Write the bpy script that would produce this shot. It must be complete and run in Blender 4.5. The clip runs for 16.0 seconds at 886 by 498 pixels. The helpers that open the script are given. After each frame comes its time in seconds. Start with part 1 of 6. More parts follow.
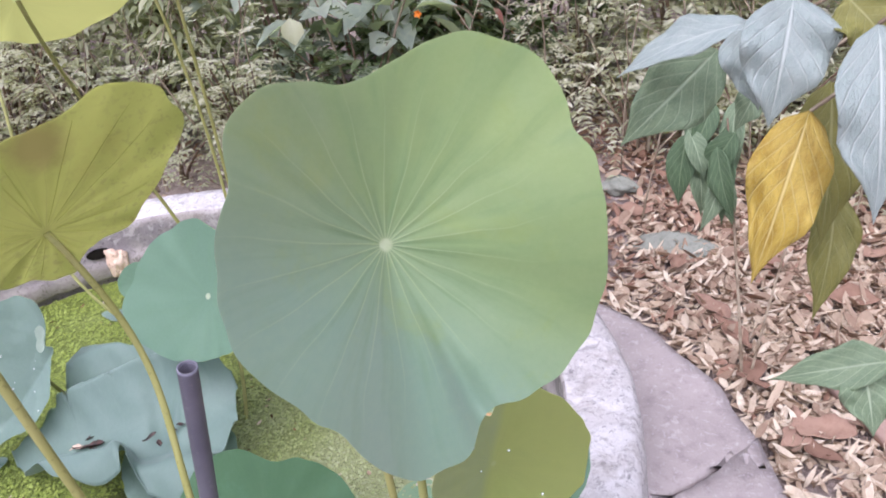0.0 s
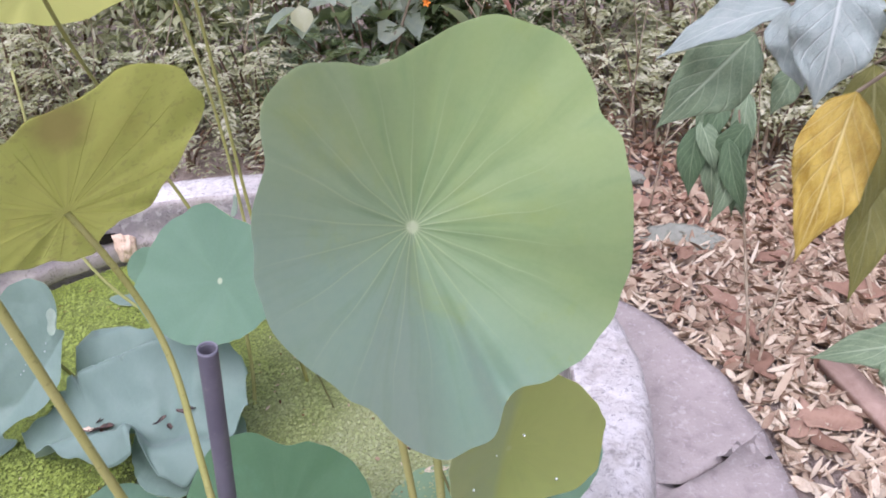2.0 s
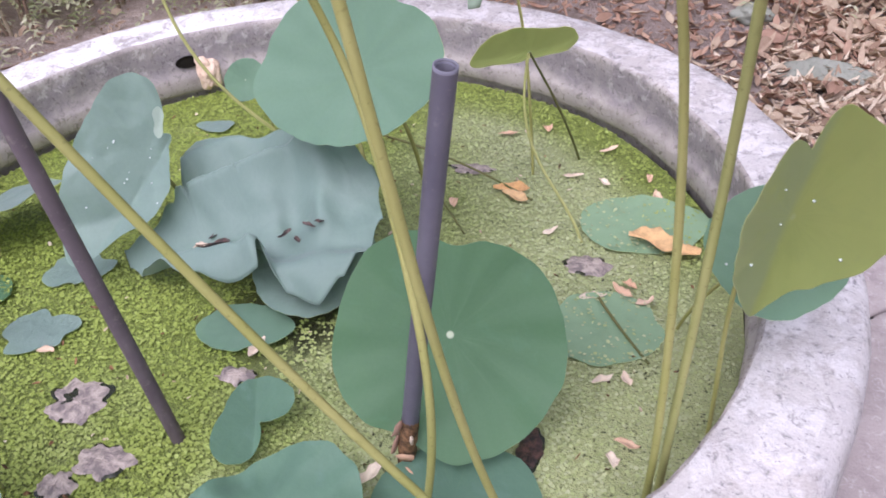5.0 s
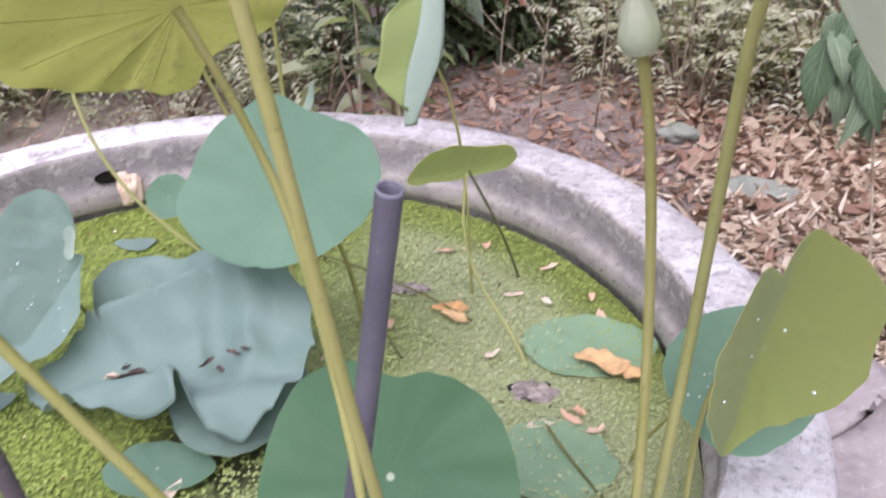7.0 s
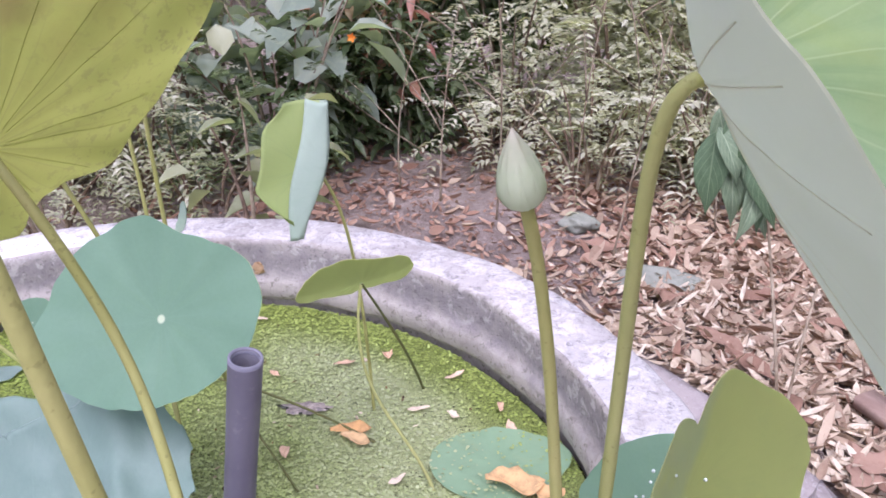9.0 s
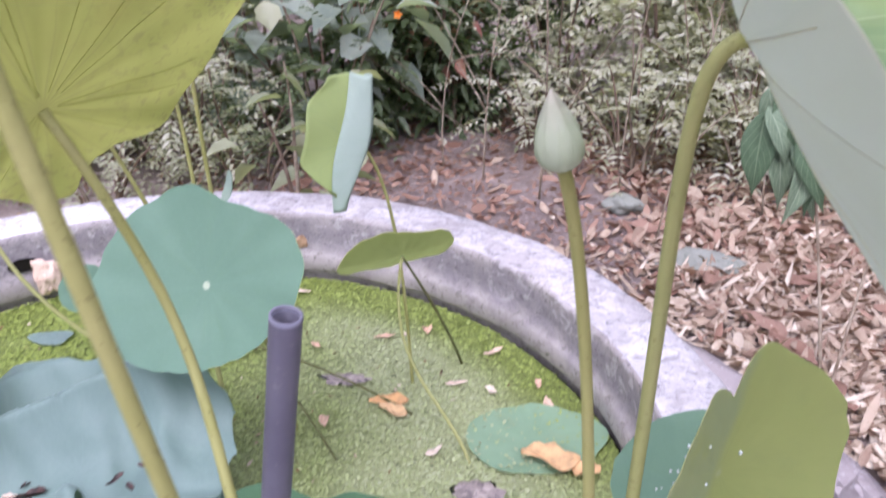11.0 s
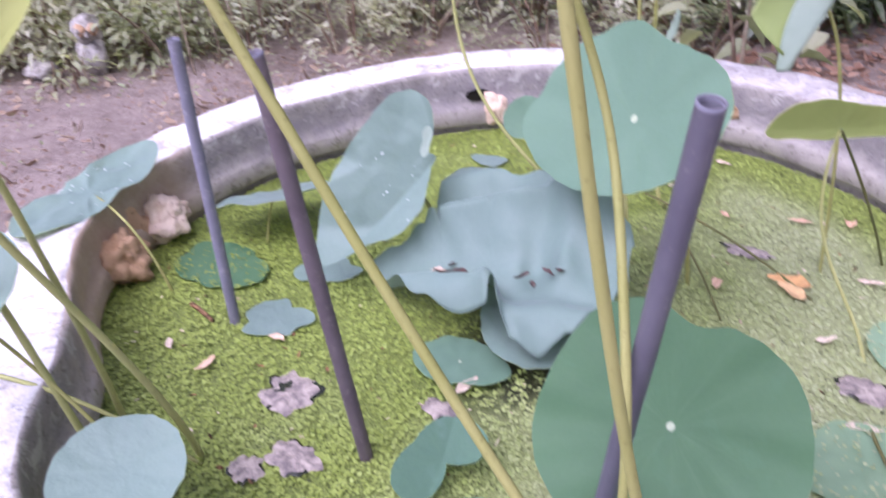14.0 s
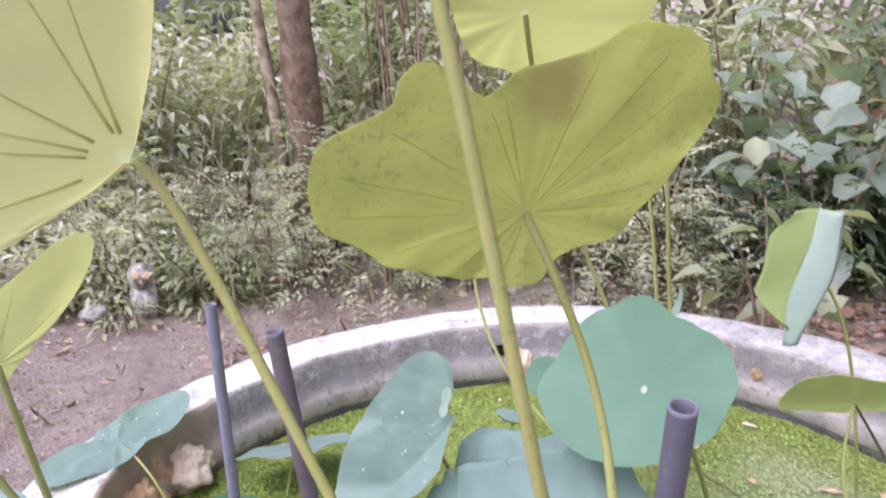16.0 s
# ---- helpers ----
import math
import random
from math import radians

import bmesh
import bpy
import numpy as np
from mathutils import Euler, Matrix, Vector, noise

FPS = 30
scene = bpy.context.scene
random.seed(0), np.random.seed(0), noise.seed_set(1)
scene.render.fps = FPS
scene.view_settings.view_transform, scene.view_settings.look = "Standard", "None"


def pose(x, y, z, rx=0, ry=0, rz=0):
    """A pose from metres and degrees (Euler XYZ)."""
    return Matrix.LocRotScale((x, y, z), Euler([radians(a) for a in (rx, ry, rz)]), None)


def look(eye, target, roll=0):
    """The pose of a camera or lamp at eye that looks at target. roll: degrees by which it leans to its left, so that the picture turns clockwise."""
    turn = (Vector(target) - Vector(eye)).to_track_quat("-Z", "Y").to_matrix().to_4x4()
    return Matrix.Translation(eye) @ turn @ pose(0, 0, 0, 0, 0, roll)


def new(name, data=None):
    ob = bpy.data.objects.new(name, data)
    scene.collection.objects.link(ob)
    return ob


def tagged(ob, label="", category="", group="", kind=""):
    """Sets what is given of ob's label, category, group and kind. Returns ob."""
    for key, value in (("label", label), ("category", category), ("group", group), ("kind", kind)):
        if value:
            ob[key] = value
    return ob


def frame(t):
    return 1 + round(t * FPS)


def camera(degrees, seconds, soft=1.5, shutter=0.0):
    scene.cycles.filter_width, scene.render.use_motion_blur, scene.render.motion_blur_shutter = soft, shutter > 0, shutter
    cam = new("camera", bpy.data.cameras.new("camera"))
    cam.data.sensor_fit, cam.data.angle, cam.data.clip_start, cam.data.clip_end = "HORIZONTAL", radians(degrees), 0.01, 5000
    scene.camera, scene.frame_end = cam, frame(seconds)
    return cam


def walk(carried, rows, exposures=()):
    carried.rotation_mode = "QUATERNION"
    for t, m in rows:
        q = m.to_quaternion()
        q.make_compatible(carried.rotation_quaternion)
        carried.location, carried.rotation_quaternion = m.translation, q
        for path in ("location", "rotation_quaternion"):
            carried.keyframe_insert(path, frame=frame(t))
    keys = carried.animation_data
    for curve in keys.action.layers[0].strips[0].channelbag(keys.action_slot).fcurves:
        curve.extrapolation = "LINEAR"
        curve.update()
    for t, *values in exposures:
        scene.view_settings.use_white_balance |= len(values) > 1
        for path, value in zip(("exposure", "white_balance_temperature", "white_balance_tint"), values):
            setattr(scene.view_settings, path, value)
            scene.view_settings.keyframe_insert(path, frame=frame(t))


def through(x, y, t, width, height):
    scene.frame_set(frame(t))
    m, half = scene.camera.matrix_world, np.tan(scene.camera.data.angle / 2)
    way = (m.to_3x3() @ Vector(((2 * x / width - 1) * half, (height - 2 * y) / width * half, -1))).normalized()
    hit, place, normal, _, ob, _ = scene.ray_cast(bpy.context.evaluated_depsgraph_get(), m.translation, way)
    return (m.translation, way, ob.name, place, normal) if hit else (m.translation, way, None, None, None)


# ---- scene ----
cam = camera(57.0, 16.0, soft=1.7, shutter=0.5)
PATH = [
    (0, (0.604, 0.324, 1.211), (0.15, 1.98, 0.185), -4.9),
    (0.5, (0.599, 0.323, 1.203), (0.142, 1.959, 0.148), -5.2),
    (1, (0.598, 0.323, 1.21), (0.135, 1.972, 0.178), -4.7),
    (1.5, (0.596, 0.321, 1.211), (0.135, 1.974, 0.183), -4.6),
    (2, (0.583, 0.311, 1.208), (0.132, 1.957, 0.165), -4.2),
    (2.5, (0.552, 0.302, 1.192), (0.101, 1.921, 0.107), -4.3),
    (3, (0.506, 0.287, 1.155), (0.046, 1.863, 0.013), -4.0),
    (3.5, (0.455, 0.274, 1.107), (-0.037, 1.792, -0.098), -4.9),
    (4, (0.394, 0.281, 1.05), (-0.095, 1.76, -0.205), -4.9),
    (4.2, (0.373, 0.297, 1.025), (-0.107, 1.764, -0.246), -4.8),
    (6.3, (0.271, 0.323, 0.948), (-0.175, 1.931, -0.154), -3.0),
    (6.5, (0.274, 0.343, 0.946), (-0.157, 1.966, -0.14), -2.7),
    (7, (0.277, 0.383, 0.939), (-0.047, 2.074, -0.078), -1.0),
    (7.5, (0.268, 0.422, 0.935), (-0.01, 2.192, 0.046), -1.2),
    (8, (0.265, 0.458, 0.933), (0.058, 2.254, 0.078), -1.3),
    (8.5, (0.273, 0.479, 0.925), (0.125, 2.292, 0.093), -0.4),
    (8.7, (0.284, 0.492, 0.949), (0.169, 2.3, 0.1), -0.3),
    (10.8, (0.3, 0.491, 0.943), (0.082, 2.295, 0.106), -0.7),
    (11, (0.294, 0.481, 0.94), (0.072, 2.26, 0.054), -0.6),
    (11.5, (0.273, 0.456, 0.949), (0.059, 2.192, -0.021), 0.6),
    (12, (0.302, 0.423, 0.929), (0.022, 2.131, -0.072), 0.4),
    (12.5, (0.337, 0.394, 0.899), (-0.136, 1.983, -0.22), -1.8),
    (13, (0.353, 0.403, 0.829), (-0.341, 1.8, -0.423), -2.9),
    (13.2, (0.336, 0.391, 0.826), (-0.443, 1.727, -0.443), -3.9),
    (13.5, (0.328, 0.388, 0.838), (-0.587, 1.705, -0.357), -4.6),
    (13.8, (0.332, 0.387, 0.865), (-0.69, 1.701, -0.245), -5.2),
    (14, (0.323, 0.393, 0.894), (-0.76, 1.69, -0.176), -4.8),
    (14.5, (0.344, 0.386, 0.91), (-0.881, 1.67, -0.013), -5.0),
    (15, (0.339, 0.372, 0.931), (-0.874, 1.708, 0.067), -4.8),
    (15.5, (0.345, 0.38, 0.944), (-0.863, 1.815, 0.251), -4.4),
    (16, (0.374, 0.405, 0.954), (-0.907, 1.842, 0.408), -4.3),
]
walk(cam, [(t, look(eye, target, roll)) for t, eye, target, roll in PATH], [(0, 0.44, 5720, 24), (4, 0.38, 5750, 26), (7, 0.48, 5800, 25), (8.5, 0.59, 5620, 28), (11, 0.56, 5500, 30), (12, 0.54, 5480, 29), (13, 0.55, 5700, 29), (13.5, 0.65, 5640, 35), (14, 0.67, 5480, 38), (15, 0.62, 5600, 29), (16, 0.65, 5640, 25)])
SKY, SUN = 0.16, 1.3

# ---- world, sun, exposure ----
world = bpy.data.worlds.new("overcast_sky")
scene.world = world
world.use_nodes = True
wn, wl = world.node_tree.nodes, world.node_tree.links
sky = wn.new("ShaderNodeTexSky")
sky.sky_type, sky.sun_disc = "NISHITA", False
sky.sun_elevation, sky.sun_rotation = radians(58), radians(205)
sky.air_density, sky.dust_density, sky.ozone_density = 1.0, 6.0, 1.0
pale = wn.new("ShaderNodeHueSaturation")
pale.inputs["Saturation"].default_value = 0.35
wl.new(sky.outputs[0], pale.inputs["Color"])
wl.new(pale.outputs[0], wn["Background"].inputs[0])
wn["Background"].inputs[1].default_value = SKY

sun_data = bpy.data.lights.new("sun", "SUN")
sun_data.energy, sun_data.angle, sun_data.color = SUN, radians(35), (1.0, 0.95, 0.88)
sun = new("sun", sun_data)
sun.matrix_world = pose(0, 0, 6, 32, 0, 25)

# ---- materials ----
def lin(h):
    """A colour from its sRGB hex."""
    c = [int(h[i:i + 2], 16) / 255 for i in (0, 2, 4)]
    return tuple(x / 12.92 if x <= 0.04045 else ((x + 0.055) / 1.055) ** 2.4 for x in c) + (1,)


class Mat:
    """A small helper round a node material."""
    def __init__(self, name, rough=0.7, spec=0.3):
        self.m = bpy.data.materials.new(name)
        self.m.use_nodes = True
        self.n, self.l = self.m.node_tree.nodes, self.m.node_tree.links
        self.b = self.n["Principled BSDF"]
        self.b.inputs["Roughness"].default_value = rough
        self.b.inputs["Specular IOR Level"].default_value = spec
        self.out = self.n["Material Output"]
        self.co = self.n.new("ShaderNodeTexCoord").outputs["Object"]

    def world_co(self):
        self.co = self.n.new("ShaderNodeNewGeometry").outputs["Position"]
        return self

    def noise(self, scale, detail=4.0, rough=0.6, dist=0.0, co=None):
        t = self.n.new("ShaderNodeTexNoise")
        t.inputs["Scale"].default_value, t.inputs["Detail"].default_value = scale, detail
        t.inputs["Roughness"].default_value, t.inputs["Distortion"].default_value = rough, dist
        self.l.new(co or self.co, t.inputs["Vector"])
        return t.outputs["Fac"]

    def voronoi(self, scale, out="Distance", feature="F1", co=None):
        t = self.n.new("ShaderNodeTexVoronoi")
        t.feature = feature
        t.inputs["Scale"].default_value = scale
        self.l.new(co or self.co, t.inputs["Vector"])
        return t.outputs[out]

    def ramp(self, fac, stops):
        r = self.n.new("ShaderNodeValToRGB")
        e = r.color_ramp.elements
        while len(e) < len(stops):
            e.new(0.5)
        for el, (p, c) in zip(e, stops):
            el.position, el.color = p, (lin(c) if isinstance(c, str) else c)
        self.l.new(fac, r.inputs[0])
        return r.outputs[0]

    def span(self, fac, a, b, lo=0.0, hi=1.0):
        r = self.n.new("ShaderNodeMapRange")
        for i, v in enumerate((a, b, lo, hi)):
            r.inputs[i + 1].default_value = v
        self.l.new(fac, r.inputs[0])
        return r.outputs[0]

    def math(self, op, a, b=0.0):
        r = self.n.new("ShaderNodeMath")
        r.operation = op
        for i, v in enumerate((a, b)):
            if isinstance(v, (int, float)):
                r.inputs[i].default_value = v
            else:
                self.l.new(v, r.inputs[i])
        return r.outputs[0]

    def mix(self, fac, a, b, kind="MIX"):
        r = self.n.new("ShaderNodeMix")
        r.data_type, r.blend_type = "RGBA", kind
        for i, v in ((0, fac), (6, a), (7, b)):
            if isinstance(v, str):
                v = lin(v)
            if isinstance(v, (int, float, tuple)):
                r.inputs[i].default_value = v
            else:
                self.l.new(v, r.inputs[i])
        return r.outputs[2]

    def random(self):
        return self.n.new("ShaderNodeObjectInfo").outputs["Random"]

    def island(self):
        return self.n.new("ShaderNodeNewGeometry").outputs["Random Per Island"]

    def color(self, c):
        self.l.new(c, self.b.inputs["Base Color"])
        self.c = c
        return self

    def bump(self, fac, strength=0.4, dist=0.01):
        b = self.n.new("ShaderNodeBump")
        b.inputs["Strength"].default_value, b.inputs["Distance"].default_value = strength, dist
        self.l.new(fac, b.inputs["Height"])
        self.l.new(b.outputs[0], self.b.inputs["Normal"])
        return self

    def thin(self, amount, tint, stain=True, keep=0.4):
        """Lets part of the light through, as a leaf does."""
        t = self.n.new("ShaderNodeBsdfTranslucent")
        self.l.new(self.mix(1.0 if stain else keep, self.c if stain else lin(tint), lin(tint) if stain else self.c, "MULTIPLY" if stain else "MIX"), t.inputs[0])
        mixer = self.n.new("ShaderNodeMixShader")
        mixer.inputs[0].default_value = amount
        self.l.new(self.b.outputs[0], mixer.inputs[1])
        self.l.new(t.outputs[0], mixer.inputs[2])
        self.l.new(mixer.outputs[0], self.out.inputs[0])
        return self

    def rough(self, fac):
        self.l.new(fac, self.b.inputs["Roughness"])
        return self


def lotus_blade(name, base, other, vein, patch="", veins=22, vein_power=0.55, specks=0.0, through=0.5, split=None, rough=0.55, spot=0.9, glow="d8e090", streaks=0.5, dark="6c8c6a", keep=0.4, relief=0.2, stain=None, bloom=0.0):
    """Waxy lotus leaf: radial veins, large soft patches, fine mottling; UV holds the place on the blade, centre at (0.5, 0.5)."""
    k = Mat(name, rough, 0.35)
    k.b.inputs["Sheen Weight"].default_value, k.b.inputs["Sheen Roughness"].default_value = bloom, 0.45
    k.b.inputs["Sheen Tint"].default_value = (0.86, 0.93, 1.0, 1)
    uv = k.n.new("ShaderNodeUVMap").outputs[0]
    sep = k.n.new("ShaderNodeSeparateXYZ")
    k.l.new(uv, sep.inputs[0])
    x, y = k.math("SUBTRACT", sep.outputs[0], 0.5), k.math("SUBTRACT", sep.outputs[1], 0.5)
    wob = k.math("MULTIPLY", k.math("SUBTRACT", k.noise(3.0, 2, co=uv), 0.5), 0.25)
    ang = k.math("ADD", k.math("ARCTAN2", y, x), wob)
    r = k.math("SQRT", k.math("ADD", k.math("MULTIPLY", x, x), k.math("MULTIPLY", y, y)))
    turn = k.math("FRACT", k.math("ADD", k.math("MULTIPLY", ang, veins / (2 * math.pi)), 0.5))
    off = k.math("ABSOLUTE", k.math("SUBTRACT", turn, 0.5))
    wide = k.math("MULTIPLY", off, r)
    line = k.span(wide, 0.0014, 0.0075, 1.0, 0.0)
    fade = k.span(r, 0.03, 0.36, 1.0, 0.0)
    soft = k.noise(2.2, 3, 0.55, 0.6, co=uv)
    c = k.mix(k.span(soft, 0.35, 0.68), base, other)
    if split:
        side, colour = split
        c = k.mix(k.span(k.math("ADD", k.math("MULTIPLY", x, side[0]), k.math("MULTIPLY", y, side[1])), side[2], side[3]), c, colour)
    if patch:
        c = k.mix(k.span(k.noise(4.5, 5, 0.65, 0.4, co=uv), 0.56, 0.72, 0.0, 0.85), c, patch)
    comb = k.n.new("ShaderNodeCombineXYZ")
    k.l.new(k.math("MULTIPLY", ang, 7.0), comb.inputs[0])
    k.l.new(k.math("MULTIPLY", r, 3.0), comb.inputs[1])
    streak = k.noise(1.0, 4, 0.6, 0.2, co=comb.outputs[0])
    c = k.mix(k.math("MULTIPLY", k.span(streak, 0.5, 0.75), k.span(r, 0.02, 0.3, streaks, streaks * 0.4)), c, dark)
    c = k.mix(k.math("MULTIPLY", k.noise(60, 4, 0.7, co=uv), 0.25), c, vein)
    if specks:
        dots = k.span(k.noise(42, 4, 0.7, 0.3, co=uv), 0.54, 0.60)
        c = k.mix(k.math("MULTIPLY", k.math("MULTIPLY", dots, k.span(soft, 0.36, 0.52)), specks), c, "5c4c1c")
    if stain:
        su, sv, size, colour = stain
        sx, sy = k.math("SUBTRACT", x, su), k.math("SUBTRACT", y, sv)
        away = k.math("SQRT", k.math("ADD", k.math("MULTIPLY", sx, sx), k.math("MULTIPLY", sy, sy)))
        away = k.math("ADD", away, k.math("MULTIPLY", k.math("SUBTRACT", k.noise(9, 4, 0.6, co=uv), 0.5), size * 1.4))
        c = k.mix(k.span(away, size * 0.4, size, 0.8, 0.0), c, colour)
    c = k.mix(k.math("MULTIPLY", k.math("MULTIPLY", line, fade), vein_power), c, vein)
    if spot:
        c = k.mix(k.span(r, 0.018, 0.011, 0.0, spot), c, "d4dec0")
    k.color(c)
    k.bump(k.math("ADD", k.math("MULTIPLY", k.math("MULTIPLY", line, fade), min(1.0, vein_power * 2)), k.math("MULTIPLY", k.noise(16 if relief > 0.3 else 30, 4, co=uv), 0.35 if relief < 0.3 else 1.0)), relief, 0.004)
    if through:
        k.thin(through, glow, False, keep)
    return k.m


# split: bluish lower-left patch, with its lit sheen put into the colour too
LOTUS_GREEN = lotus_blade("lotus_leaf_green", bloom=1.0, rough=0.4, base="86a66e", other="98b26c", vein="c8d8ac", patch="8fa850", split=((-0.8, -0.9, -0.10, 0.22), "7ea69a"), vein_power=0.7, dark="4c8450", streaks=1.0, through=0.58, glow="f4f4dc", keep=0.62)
LOTUS_BLUE = lotus_blade("lotus_leaf_blue_green", "6a8a74", "75947e", "98b6a0", vein_power=0.06, veins=20, through=0.35, glow="90c8a0", bloom=0.35)
LOTUS_DEEP = lotus_blade("lotus_leaf_deep_green", "4e7252", "587c5a", "7c9c7c", "5a8264", vein_power=0.06, veins=20, through=0.3, glow="90c080")
LOTUS_LIMP = lotus_blade("lotus_leaf_limp", "587a66", "628470", "86a28e", "6c8c80", vein_power=0.06, veins=20, spot=0, through=0.3, glow="90c090", bloom=0.3, relief=0.4)
LOTUS_YOUNG = lotus_blade("lotus_leaf_light_green", "7e9c6c", "88a474", "98b084", vein_power=0.1, veins=20, spot=0, through=0.4, glow="c0e090")
LOTUS_DUSTY = lotus_blade("lotus_leaf_dusty", "768e84", "849a90", "aabab2", "7b9289", vein_power=0.03, veins=12, spot=0, through=0.3, glow="a8c8a0", streaks=0.0, rough=0.45, relief=0.5, bloom=0.35)
LOTUS_OLD = lotus_blade("lotus_leaf_yellowed", stain=(-0.03, 0.31, 0.10, "7a5a20"), base="b8bf60", other="aab85a", vein="7c7838", patch="aca84c", vein_power=0.55, specks=0.55, through=0.86, glow="f6f4c8", keep=0.45, spot=0, dark="98903c", streaks=0.35)
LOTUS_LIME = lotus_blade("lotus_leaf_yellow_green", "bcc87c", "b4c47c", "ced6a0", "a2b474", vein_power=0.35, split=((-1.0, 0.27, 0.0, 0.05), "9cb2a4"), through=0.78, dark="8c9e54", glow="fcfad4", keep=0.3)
LOTUS_THIN = lotus_blade("lotus_leaf_thin_pale", "bcba7c", "b4b67a", "ccce9c", vein_power=0.35, through=0.85, glow="f4f4d0", dark="98a868", streaks=0.3)
LOTUS_UNDER = lotus_blade("lotus_leaf_underside", "b6c28e", "bec886", "98a468", veins=13, vein_power=0.6, through=0.82, glow="f0f0c0", dark="a0b078", streaks=0.3)
LOTUS_UNDER_PALE = lotus_blade("lotus_leaf_underside_pale", "d6d6aa", "dad8aa", "c2c294", veins=13, vein_power=0.25, through=0.8, glow="faf6d0", dark="bcbc8c", streaks=0.35)
LOTUS_UNDER_SOFT = lotus_blade("lotus_leaf_underside_cream", "dcdac8", "e0dec6", "c4c4a8", veins=13, vein_power=0.45, through=0.6, glow="fff8e8", dark="c8c6ac", streaks=0.3, bloom=0.8)

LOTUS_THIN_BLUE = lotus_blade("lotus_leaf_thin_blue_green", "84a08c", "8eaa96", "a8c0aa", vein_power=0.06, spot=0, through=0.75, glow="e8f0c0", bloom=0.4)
k = Mat("water_bead", 0.03, 0.8)
k.b.inputs["Base Color"].default_value = lin("dfe8e4")
DROP = k.m
LOTUS_UNDER_OLIVE = lotus_blade("lotus_leaf_underside_olive", "b8bc70", "bec276", "c8ca88", veins=13, vein_power=0.3, through=0.85, glow="f6f6c0", dark="7c8444", streaks=0.3)
LOTUS_FRESH = lotus_blade("lotus_leaf_fresh_green", "a0b070", "a8b676", "b8c58c", vein_power=0.2, spot=0, through=0.4, glow="f0f4b0")
LOTUS_CURL = lotus_blade("lotus_leaf_curled_underside", "a6b8a8", "b2c2b2", "c6d2c4", vein_power=0.25, spot=0, through=0.35, glow="d0dcc0")
PAD_WEEDY = lotus_blade("lotus_pad_with_duckweed", "7e9c7c", "88a484", "9cb08c", "8ea07a", vein_power=0.05, spot=0, through=0.1)


def stalk_material(name, a, b):
    k = Mat(name, 0.6, 0.3)
    k.color(k.mix(k.span(k.noise(9, 3), 0.35, 0.65), a, b))
    c = k.mix(k.span(k.noise(160, 2), 0.63, 0.7, 0.0, 0.3), k.c, "5d5a32")
    k.color(c).bump(k.noise(220, 2), 0.35, 0.002)
    return k.m


STALK = stalk_material("lotus_stalk", "989858", "a5a266")
STALK_PALE = stalk_material("lotus_stalk_pale", "aaaa6e", "9ea064")
STALK_DARK = stalk_material("lotus_stalk_dark", "5b6038", "6d6a40")


